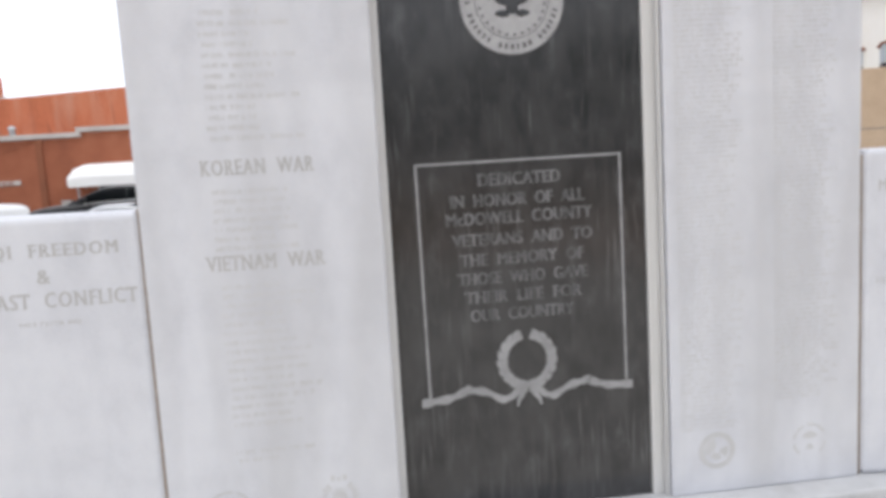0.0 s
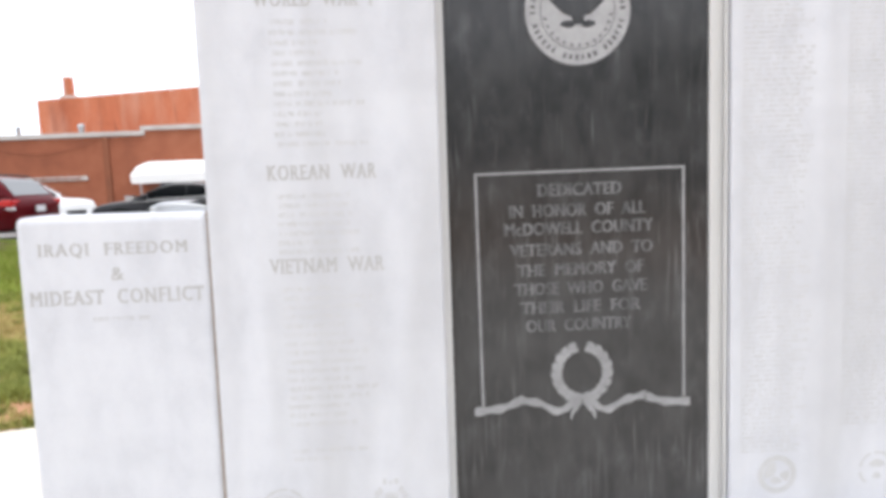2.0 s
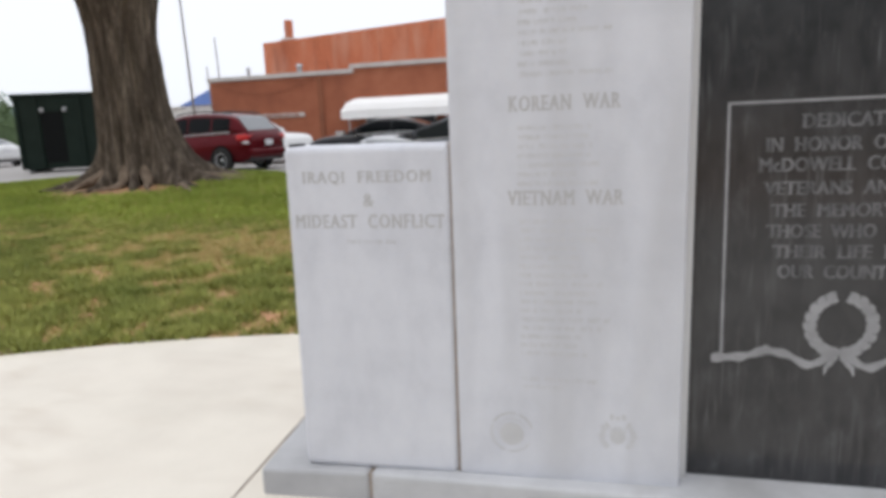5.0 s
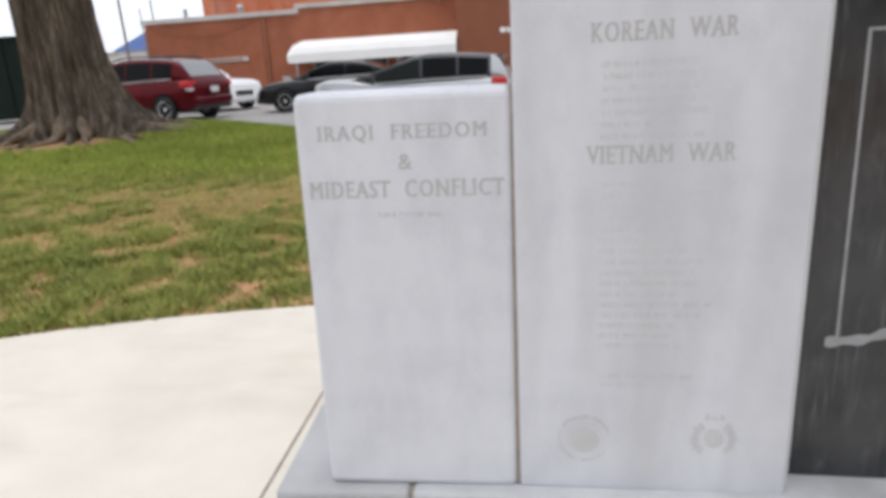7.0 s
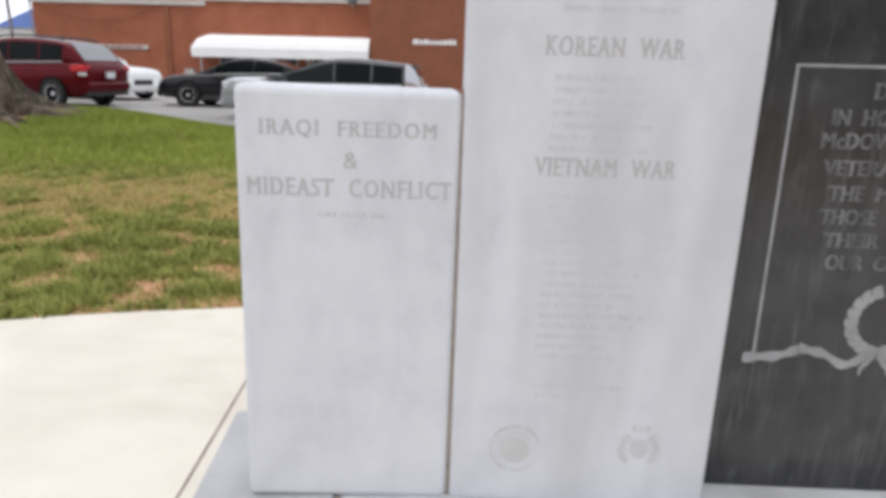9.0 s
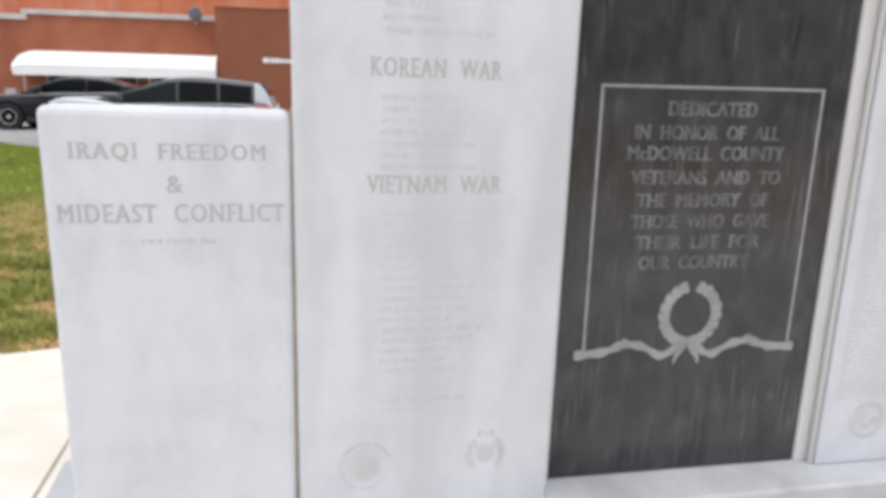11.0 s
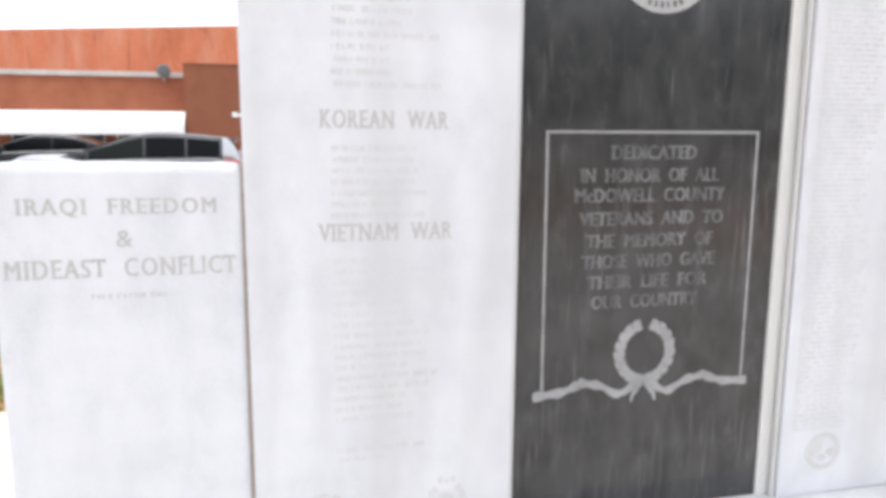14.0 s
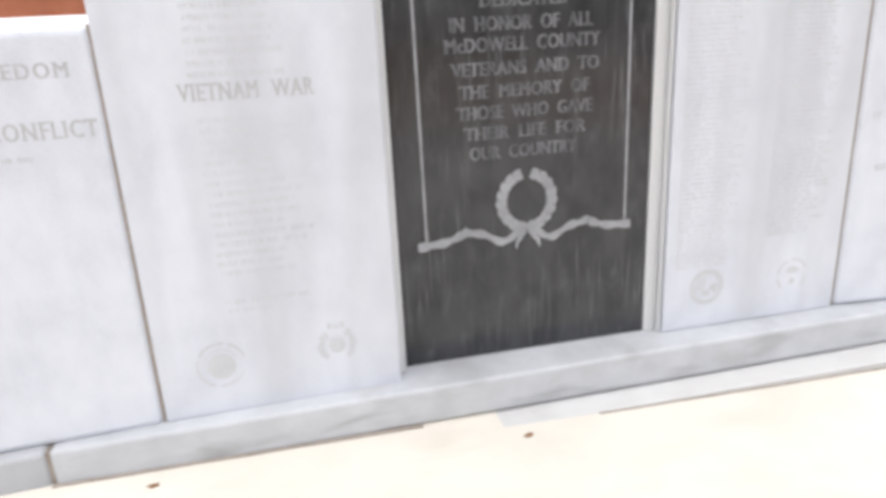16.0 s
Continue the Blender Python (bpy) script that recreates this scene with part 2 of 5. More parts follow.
POLE_WOOD = textured("weathered_pole", [(0.3, (0.17, 0.14, 0.12)), (0.7, (0.27, 0.23, 0.20))], scale=3, stretch=(4, 4, 0.4), rough=(0.8, 0.95), bump=0.2)
STEEL = material("galvanised_steel", (0.42, 0.43, 0.44), 0.45, 0.8)
DULL_GREY = material("dull_grey_plastic", (0.13, 0.135, 0.14), 0.6)
DARK = material("dark_opening", (0.008, 0.009, 0.009), 0.8, 0, 0.1)
GLASS_DARK = material("tinted_glass", (0.005, 0.006, 0.007), 0.05, 0, 0.09)
GLASS_FRONT = material("lighter_front_glass", (0.010, 0.013, 0.012), 0.05, 0, 0.14)
GLASS_REAR = material("sloping_rear_glass", (0.02, 0.022, 0.024), 0.05, 0, 0.8)
GLASS_REAR.node_tree.nodes["Principled BSDF"].inputs["IOR"].default_value = 2.5
GLASS_WIN = material("window_glass", (0.05, 0.06, 0.07), 0.05, 0, 0.7)
RUBBER = material("black_rubber", (0.018, 0.018, 0.018), 0.8)
TRIM = material("black_plastic_trim", (0.03, 0.03, 0.032), 0.55)
ALLOY = material("silver_alloy", (0.66, 0.67, 0.68), 0.35, 0.45)
LAMP_RED = material("red_lamp_lens", (0.55, 0.02, 0.02), 0.15)
LAMP_CLEAR = material("clear_lamp_lens", (0.75, 0.76, 0.78), 0.12)
PLATE = material("number_plate_white", (0.7, 0.7, 0.72), 0.4)
LEAF_BROWN = material("dry_leaf", (0.22, 0.10, 0.035), 0.8)
BLINDS = material("pale_window_blind", (0.42, 0.46, 0.50), 0.5)


def paint(name, colour, metallic=0.3, spec=0.5):
    m = material(name, colour, 0.28, metallic, spec)
    m.node_tree.nodes["Principled BSDF"].inputs["Coat Weight"].default_value = 0.12
    return m


PAINT_RED = paint("dark_red_car_paint", (0.10, 0.003, 0.007), 0.35, 0.15)
PAINT_BLACK = paint("black_car_paint", (0.012, 0.012, 0.015))
# dark roof made greyer: the sky's sheen is put into its base colour
PAINT_ROOF_SHEEN = paint("sky_sheen_roof_paint", (0.075, 0.077, 0.084), 0.35)
PAINT_SILVER = paint("silver_car_paint", (0.50, 0.51, 0.53), 0.5)
PAINT_WHITE = paint("white_car_paint", (0.74, 0.74, 0.74), 0.0)
PAINT_BRIGHT_BLUE = paint("bright_blue_car_paint", (0.05, 0.14, 0.42))
run_marks(BRICK_RUST, (0.9, 1, 0.22), 0.45, 0.75, (0.62, 0.38, 0.28), 0.6, 0)
run_marks(BRICK_RUST, (1.6, 1, 0.3), 0.58, 0.75, (0.22, 0.08, 0.05), 0.6, 0)
PAINT_BLUE = paint("dark_blue_car_paint", (0.02, 0.03, 0.08))


# ---- mesh helpers ----
def mesh_of(bm, name, mat):
    me = bpy.data.meshes.new(name)
    bmesh.ops.recalc_face_normals(bm, faces=bm.faces)
    bm.to_mesh(me)
    bm.free()
    me.materials.append(mat)
    return me


def part(name, bm, mat, parent=None, label="", smooth=False):
    me = mesh_of(bm, name, mat)
    if smooth:
        me.shade_smooth()
    ob = new(name, me)
    if parent:
        ob.parent = parent
    if label:
        ob["label"] = label
    return ob


def shared(name, me, m, parent):
    ob = new(name, me)
    ob.parent = parent
    ob.matrix_basis = m
    return ob


def thing(name, m, label, category, group="", kind=""):
    ob = new(name)
    ob.matrix_basis = m
    ob.empty_display_size = 0.2
    return tagged(ob, label, category, group, kind)


def add_box(bm, x0, x1, y0, y1, z0, z1, bevel=0.0, segs=2):
    made = bmesh.ops.create_cube(bm, size=1)["verts"]
    bmesh.ops.transform(bm, matrix=Matrix.Translation(((x0 + x1) / 2, (y0 + y1) / 2, (z0 + z1) / 2)) @ Matrix.Diagonal((x1 - x0, y1 - y0, z1 - z0, 1)), verts=made)
    if bevel:
        edges = {e for v in made for e in v.link_edges}
        bmesh.ops.bevel(bm, geom=list(edges), offset=bevel, segments=segs, profile=0.5, affect="EDGES")
    return bm


def box(*a, **k):
    return add_box(bmesh.new(), *a, **k)


def add_cyl(bm, p, q, r0, r1=None, n=12, caps=True):
    p, q = Vector(p), Vector(q)
    d = q - p
    made = bmesh.ops.create_cone(bm, cap_ends=caps, segments=n, radius1=r0, radius2=r0 if r1 is None else r1, depth=d.length)["verts"]
    bmesh.ops.transform(bm, matrix=Matrix.Translation((p + q) / 2) @ d.to_track_quat("Z", "Y").to_matrix().to_4x4(), verts=made)
    return bm


def cyl(*a, **k):
    return add_cyl(bmesh.new(), *a, **k)


def add_poly(bm, pts):
    return bm.faces.new([bm.verts.new(p) for p in pts])


def plate(pts, depth):
    """A flat outline in the xz plane, given thickness along y, towards the viewer (-y)."""
    bm = bmesh.new()
    f = add_poly(bm, [(x, 0, z) for x, z in pts])
    made = bmesh.ops.extrude_face_region(bm, geom=[f])["geom"]
    bmesh.ops.translate(bm, vec=(0, -depth, 0), verts=[v for v in made if isinstance(v, bmesh.types.BMVert)])
    return bm


def add_disc_ring(bm, cx, cz, r0, r1, y0, y1, n=48, a0=0.0, a1=360.0):
    """A flat ring sector in the xz plane from y0 (back) to y1 (front)."""
    full = abs(a1 - a0) >= 360
    steps = n if full else n + 1
    rows = []
    for i in range(steps):
        a = radians(a0 + (a1 - a0) * i / n)
        c, s = math.cos(a), math.sin(a)
        rows.append([bm.verts.new((cx + r * c, y, cz + r * s)) for r, y in ((r0, y0), (r0, y1), (r1, y1), (r1, y0))])
    for i in range(n):
        a, b = rows[i], rows[(i + 1) % steps]
        for j in range(4):
            bm.faces.new((a[j], b[j], b[(j + 1) % 4], a[(j + 1) % 4]))
    return bm


def islands(bm):
    """Connected pieces of a bmesh, from left to right: (x0, x1, verts)."""
    found, seen = [], set()
    for v in bm.verts:
        if v in seen:
            continue
        stack, comp = [v], []
        seen.add(v)
        while stack:
            w = stack.pop()
            comp.append(w)
            for e in w.link_edges:
                o = e.other_vert(w)
                if o not in seen:
                    seen.add(o)
                    stack.append(o)
        found.append((min(w.co.x for w in comp), max(w.co.x for w in comp), comp))
    return sorted(found, key=lambda f: f[0])


def words(text, width, cap, spacing=1.1, weight=0.06):
    """The text as a bmesh in the xz plane, centred, cap high and width wide, 2 mm deep, with stems thickened and serifs added."""
    cu = bpy.data.curves.new("writing", "FONT")
    cu.body, cu.space_character, cu.align_x, cu.resolution_u = text, spacing, "CENTER", 3
    ob = new("writing", cu)
    bpy.context.view_layer.update()
    me = bpy.data.meshes.new_from_object(ob.evaluated_get(bpy.context.evaluated_depsgraph_get()))
    bpy.data.objects.remove(ob)
    bm = bmesh.new()
    bm.from_mesh(me)
    xs, ys = [v.co.x for v in bm.verts], [v.co.y for v in bm.verts]
    cx, cy, sx, sy = (min(xs) + max(xs)) / 2, (min(ys) + max(ys)) / 2, width / (max(xs) - min(xs)), cap / (max(ys) - min(ys))
    for v in bm.verts:
        v.co = Vector(((v.co.x - cx) * sx, 0, (v.co.y - cy) * sy))
    feet = []
    letters = [ch for ch in text if ch != " "]
    pieces = islands(bm)
    if len(pieces) == len(letters):
        for ch, (x0, x1, comp) in zip(letters, pieces):
            for low in (True, False):
                if ch not in "IRAFEMDKNVWTLHYP" or (low and ch in "VW") or (not low and ch in "A"):
                    continue
                edge = min(v.co.z for v in comp) if low else max(v.co.z for v in comp)
                at = sorted(v.co.x for v in comp if abs(v.co.z - edge) < 0.02 * cap)
                runs = [[at[0], at[0]]]
                for x in at[1:]:
                    if x - runs[-1][1] > 0.2 * cap:
                        runs.append([x, x])
                    runs[-1][1] = x
                for a, e in runs:
                    if ch == "T" and not low:
                        feet += [(a - 0.01 * cap, a + 0.07 * cap, edge - 0.2 * cap, edge), (e - 0.07 * cap, e + 0.01 * cap, edge - 0.2 * cap, edge)]
                        continue
                    if ch in "EFLDRPB" and e - a > 0.2 * cap:
                        e = a + 0.12 * cap
                    z0 = edge if low else edge - 0.07 * cap
                    feet.append((a - 0.08 * cap, e + 0.10 * cap, z0, z0 + 0.07 * cap))
    flat = bm.faces[:]
    made = bmesh.ops.extrude_face_region(bm, geom=flat)["geom"]
    bmesh.ops.translate(bm, vec=(0, -0.002, 0), verts=[v for v in made if isinstance(v, bmesh.types.BMVert)])
    twin = bmesh.ops.duplicate(bm, geom=bm.verts[:] + bm.edges[:] + bm.faces[:])["geom"]
    bmesh.ops.translate(bm, vec=(weight * cap, 0.0003, 0), verts=[v for v in twin if isinstance(v, bmesh.types.BMVert)])
    for a, e, z0, z1 in feet:
        add_box(bm, a, e, -0.0015, 0.0, z0, z1)
    return bm


def moved(ob, x, y, z):
    ob.location = (x, y, z)
    return ob


def smooth_step(a, b, x):
    u = min(1, max(0, (x - a) / (b - a)))
    return u * u * (3 - 2 * u)


# ---- ground ----
PLAZA_C, PLAZA_R = (0.48, -5.33), 9.54
LOT_Z = 0.15


def paving_height(x):
    return 0.02 - 0.018 * max(-3, min(3.2, x))


def lot_edge(x):
    """y at which the lawn ends and the parking lot begins."""
    if x < -9:
        return 16.6
    if x < -4.5:
        return 16.6 + (x + 9) / 4.5 * -3.4
    return 13.2 - (min(x, 4) + 4.5) * 0.16


def ground_height(x, y):
    z = paving_height(x) - 0.02
    far = smooth_step(4, 13, math.hypot(x, y))
    z = z * (1 - far) + 0.12 * far
    z += 0.36 * math.exp(-((x + 10.6) ** 2) / 32 - ((y - 13.3) ** 2) / 10) * smooth_step(-0.3, 1.6, lot_edge(x) - y)
    z -= 0.25 * smooth_step(9, 12.5, x)
    z -= 0.12 * smooth_step(14.5, 17, y) * (1 - smooth_step(8, 14, x))
    return z


def grid(name, xs, ys, height, mat):
    verts = [(x, y, height(x, y)) for y in ys for x in xs]
    w = len(xs)
    faces = [(j * w + i, j * w + i + 1, (j + 1) * w + i + 1, (j + 1) * w + i) for j in range(len(ys) - 1) for i in range(w - 1)]
    me = bpy.data.meshes.new(name)
    me.from_pydata(verts, [], faces)
    me.materials.append(mat)
    me.shade_smooth()
    return new(name, me)


near = [v * 0.4 for v in range(-60, 61)]
far_axis = [-3000, -1200, -500, -250, -140, -90, -65, -50, -40, -32, -27]
ground = grid("ground", far_axis + near + [-v for v in reversed(far_axis)], far_axis + near + [-v for v in reversed(far_axis)], ground_height, SOIL)
tagged(ground, "patchy lawn soil with bare brown earth between the grass", "ground", kind="structure")

# concrete plaza, one round slab
bm = bmesh.new()
rim = [(PLAZA_C[0] + PLAZA_R * math.cos(a), PLAZA_C[1] + PLAZA_R * math.sin(a)) for a in (2 * math.pi * i / 128 for i in range(128))]
top = [bm.verts.new((x, y, paving_height(x))) for x, y in rim]
low = [bm.verts.new((x, y, paving_height(x) - 0.15)) for x, y in rim]
inner = []
for k in range(1, 10):
    inner.append([bm.verts.new((PLAZA_C[0] + (x - PLAZA_C[0]) * (1 - k / 10), PLAZA_C[1] + (y - PLAZA_C[1]) * (1 - k / 10), paving_height(PLAZA_C[0] + (x - PLAZA_C[0]) * (1 - k / 10)))) for x, y in rim])
rings = [low, top] + inner
for a, b in zip(rings, rings[1:]):
    for i in range(128):
        bm.faces.new((a[i], a[(i + 1) % 128], b[(i + 1) % 128], b[i]))
bm.faces.new(inner[-1])
plaza = part("pavement", bm, CONCRETE)
tagged(plaza, "round pale concrete plaza under the memorial", "pavement", kind="structure")


def paving_joint(p, q, w, label=""):
    bm = bmesh.new()
    p, q = Vector((*p, 0)), Vector((*q, 0))
    side = (q - p).cross(Vector((0, 0, 1))).normalized() * w / 2
    n = 14
    rows = []
    for i in range(n + 1):
        c = p.lerp(q, i / n)
        wob = side * (1 + 0.4 * noise.noise(Vector((i * 1.7, p.x, p.y))))
        rows.append([bm.verts.new((c + s * wob).to_tuple()[:2] + (paving_height(c.x) + dz,)) for s, dz in ((-1, -0.004), (-1, 0.003), (1, 0.003), (1, -0.004))])
    for a, b in zip(rows, rows[1:]):
        for j in range(3):
            bm.faces.new((a[j], b[j], b[j + 1], a[j + 1]))
    return part("joint", bm, JOINT, plaza, label)


paving_joint((-1.32, -1.0), (-1.61, 4.2), 0.011, "brown earth-filled joint")
paving_joint((-0.97, 2.066), (0.16, 2.078), 0.018, "dirt line along the base block")
paving_joint((0.75, 1.989), (2.64, 1.981), 0.012, "dirt line along the footing")
paving_joint((-3.62, 3.55), (-5.6, 1.2), 0.012)

# parking lot and street
bm = bmesh.new()
xs = [-120, -60, -30, -20, -14, -11, -9, -7.5, -6, -4.5, -2, 0, 2, 4, 6, 12, 18]
a = [bm.verts.new((x, lot_edge(x), LOT_Z)) for x in xs]
b = [bm.verts.new((x, 90, LOT_Z)) for x in xs]
for i in range(len(xs) - 1):
    bm.faces.new((a[i], a[i + 1], b[i + 1], b[i]))
tagged(part("road", bm, ASPHALT), "worn grey asphalt parking lot behind the lawn", "road", kind="structure")

bm = bmesh.new()
add_box(bm, 11.8, 25.5, -60, 90, -0.4, -0.02)
tagged(part("street", bm, ASPHALT), "pale worn asphalt street beside the square", "road", kind="structure")
for name_, x0, x1, z1, mat, text in (("sidewalk", 8.8, 10.3, 0.15, CONCRETE, "pale concrete sidewalk beside the lawn"), ("kerb", 10.3, 11.8, 0.17, BRICK_TAN, "reddish brick strip along the street"),
                                     ("sidewalk", 25.5, 40.0, 0.05, CONCRETE, "concrete sidewalk in front of the shops")):
    tagged(part(name_, box(x0, x1, -60, 60, -0.3, z1, bevel=0.015), mat), text, "pavement", kind="structure")


# ---- memorial stones ----
MEMORIAL = "memorial stones"
BASE_Z = 0.15


def stone(name, p, q, depth, z0, z1, mat, label, category, bevel=0.008, lean=0.0):
    """A block whose front bottom edge runs from p to q; local x along the front, y to the back."""
    p, q = Vector(p), Vector(q)
    length, turn = (q - p).length, math.degrees(math.atan2(q.y - p.y, q.x - p.x))
    ob = part(name, box(0, length, 0, depth, 0, z1 - z0, bevel=bevel, segs=3), mat)
    ob.matrix_basis = pose(p.x, p.y, z0, 0, lean, turn)
    return tagged(ob, label, category, MEMORIAL)


tagged(stone("footing_stone", (0.30, 1.993), (2.73, 1.985), 0.74, -0.12, 0.0125, FOOTING, "whitish stained concrete footing under the memorial base", "footing", 0.006), group=MEMORIAL)
stone("base_stone", (-1.388, 2.037), (-0.972, 2.071), 0.56, 0.028, BASE_Z, STONE_GREY, "stained grey granite base block under the low wing stone", "base block", 0.014)
tagged(stone("bedding_joint", (-1.36, 2.104), (2.50, 2.140), 0.44, -0.03, 0.0175, JOINT, "dark recessed bedding joint under the base blocks", "mortar joint", 0.001), kind="structure")
stone("base_stone", (-0.962, 2.072), (2.590, 2.112), 0.56, 0.018, BASE_Z, STONE_BASE, "long weathered white granite base block under the memorial", "base block", 0.014)
part("joint", box(-0.9735, -0.9605, 2.080, 2.60, 0.028, BASE_Z - 0.004), JOINT, None)
tagged(bpy.data.objects["joint.004"], "brown stained mortar joint between base blocks", "mortar joint", MEMORIAL, "structure")

wing_a = stone("wing_stone", (-1.226, 2.095), (-0.647, 2.133), 0.22, BASE_Z, 1.335, STONE, "low white granite wing stone with engraved conflict heading", "memorial stone", 0.022, 0.75)
slab_a = stone("name_slab", (-0.637, 2.135), (0.112, 2.160), 0.24, BASE_Z, 2.25, STONE_NAMES, "tall white granite slab engraved with war headings and names", "memorial stone", 0.007, 0.45)
panel = stone("granite_panel", (0.116, 2.258), (1.052, 2.258), 0.15, BASE_Z, 2.25, BLACK, "polished black granite panel with frosted dedication and seal", "memorial stone", 0.002)
slab_b = stone("name_slab", (1.107, 2.212), (1.840, 2.212), 0.2, BASE_Z, 2.25, STONE_NAMES, "tall white granite slab engraved with two columns of names", "memorial stone", 0.007)
wing_b = stone("wing_stone", (1.852, 2.212), (2.424, 2.150), 0.22, BASE_Z, 1.375, STONE, "low white granite wing stone engraved with a cross emblem", "memorial stone", 0.022)
for ob, x0, x1, y0 in ((slab_a, 0.744, 0.778, 0.058), (slab_b, -0.058, -0.001, 0.034)):
    part("side_strip", box(x0, x1, y0, 0.18, 0, 2.08, bevel=0.004), STONE_STRIP, ob, "sawn granite edge strip beside the black panel")
part("inner_edge", box(-0.016, -0.006, 0.010, 0.024, 0, 2.08, bevel=0.003), STONE_STRIP, slab_b)
# mortar joints between wings and slabs
for p, top_z in (((-0.642, 2.145), 1.332), ((1.846, 2.222), 1.355)):
    j = part("mortar_joint", box(-0.008, 0.008, 0, 0.18, 0, top_z - BASE_Z), JOINT)
    j.matrix_basis = pose(p[0], p[1], BASE_Z, 0, 0.65 if p[0] < 0 else 0)
    tagged(j, "brown stained mortar joint between memorial stones", "mortar joint", MEMORIAL, "structure")


def inscription(ob, text, x, z, width, cap, mat=ENGRAVE, spacing=1.1, label="", weight=0.06):
    """A line of writing, each word a part of its own."""
    whole = words(text, width, cap, spacing, weight)
    comps = islands(whole)
    groups, end = [], -9
    for x0, x1, comp in comps:
        if x0 - end > 0.36 * cap:
            groups.append([])
        groups[-1].extend(comp)
        end = max(end, x1)
    for g in groups:
        bm = bmesh.new()
        copy = {v: bm.verts.new(v.co) for v in g}
        for f in {f for v in g for f in v.link_faces}:
            bm.faces.new([copy[v] for v in f.verts])
        moved(part("word", bm, mat, ob, label or "engraved lettering"), x, 0.001, z)
    whole.free()


def bars(ob, rows, mat, label="", seed=1, depth=0.0016):
    """Unreadable lines of writing: rows of (x, z, width, height), each broken into word-long bars."""
    rnd = random.Random(seed)
    verts, faces = [], []

    def stroke(x0, x1, z0, z1):
        k = len(verts)
        verts.extend([(x, y, q) for y in (0.001, 0.001 - depth) for x, q in ((x0, z0), (x1, z0), (x1, z1), (x0, z1))])
        faces.extend([(k + 4, k + 5, k + 6, k + 7)] + [(k + i, k + (i + 1) % 4, k + 4 + (i + 1) % 4, k + 4 + i) for i in range(4)])

    for x, z, w, h in rows:
        at, left = x, rnd.randint(3, 8)
        while at < x + w:
            lw, t = h * rnd.uniform(0.55, 0.8), h * 0.16
            stroke(at, at + t, z - h / 2, z + h / 2)
            if rnd.random() < 0.6:
                stroke(at + lw - t, at + lw, z - h / 2, z + h / 2)
            for level in (-0.5, -0.1, 0.3):
                if rnd.random() < 0.35:
                    stroke(at + t, at + lw - t, z + level * h, z + level * h + t)
            left -= 1
            at += lw + h * (0.28 if left else 0.95)
            left = left or rnd.randint(3, 8)
    me = bpy.data.meshes.new("inscription")
    me.from_pydata(verts, [], faces)
    me.materials.append(mat)
    lines = new("inscription", me)
    lines.parent = ob
    return tagged(lines, label or "faint engraved name lines", kind="stuff")


def emblem(ob, x, z, r, style):
    """A faint round service emblem, worn almost away."""
    rnd = random.Random(style)
    bm = bmesh.new()
    y0, y1 = 0.001, -0.0016
    if style == 0:  # broken outer ring round a frosted hub
        for a0, a1 in ((15, 70), (78, 150), (158, 250), (262, 330)):
            add_disc_ring(bm, x, z, r * 0.90, r * rnd.uniform(0.96, 1.02), y0, y1, 14, a0, a1)
        add_disc_ring(bm, x, z - r * 0.06, 0.002, r * 0.56, y0, y1, 28)
        add_disc_ring(bm, x, z, r * 0.66, r * 0.70, y0, y1, 24, 20, 170)
    elif style == 1:  # two sprays and a crest round a small disc
        for side in (-1, 1):
            for k in range(7):
                a = 90 + side * (40 + 16 * k)
                add_disc_ring(bm, x, z, r * rnd.uniform(0.60, 0.68), r * rnd.uniform(0.88, 1.0), y0, y1, 3, a - 6, a + 6)
        add_disc_ring(bm, x, z, 0.002, r * 0.40, y0, y1, 22)
        add_disc_ring(bm, x, z, r * 0.46, r * 0.52, y0, y1, 22, 30, 150)
        for k in range(-1, 2):
            add_box(bm, x + k * 0.3 * r - 0.10 * r, x + k * 0.3 * r + 0.10 * r, y1, y0, z + 0.92 * r, z + (1.22 if k else 1.1) * r)
    elif style == 2:  # dull disc with a paler bird-like patch left open
        add_disc_ring(bm, x, z, r * 0.72, r, y0, y1, 36)
        for a0, a1, q in ((100, 200, 0.66), (215, 300, 0.5), (320, 380, 0.62)):
            add_disc_ring(bm, x, z, r * 0.16, r * q, y0, y1, 10, a0, a1)
    else:  # broken ring round a worn badge
        for a0, a1 in ((25, 100), (110, 170), (190, 230), (310, 350)):
            add_disc_ring(bm, x, z, r * 0.84, r * 0.98, y0, y1, 10, a0, a1)
        add_disc_ring(bm, x, z + r * 0.05, r * 0.10, r * 0.48, y0, y1, 12, 20, 160)
        add_disc_ring(bm, x, z, r * 0.20, r * 0.52, y0, y1, 8, 240, 300)
    return part("emblem", bm, ENGRAVE_FAINT, ob, "faint round engraved emblem")


# wing with the conflict heading
W = 0.5803
inscription(wing_a, "IRAQI  FREEDOM", W / 2 + 0.0, 1.227 - BASE_Z, 0.447, 0.047, spacing=1.25)
inscription(wing_a, "&", W / 2 + 0.006, 1.150 - BASE_Z, 0.036, 0.042)
inscription(wing_a, "MIDEAST  CONFLICT", W / 2 + 0.004, 1.078 - BASE_Z, 0.526, 0.047, spacing=1.2)
bars(wing_a, [(W / 2 - 0.075, 1.006 - BASE_Z, 0.17, 0.014)], ENGRAVE, "small engraved line", 4)

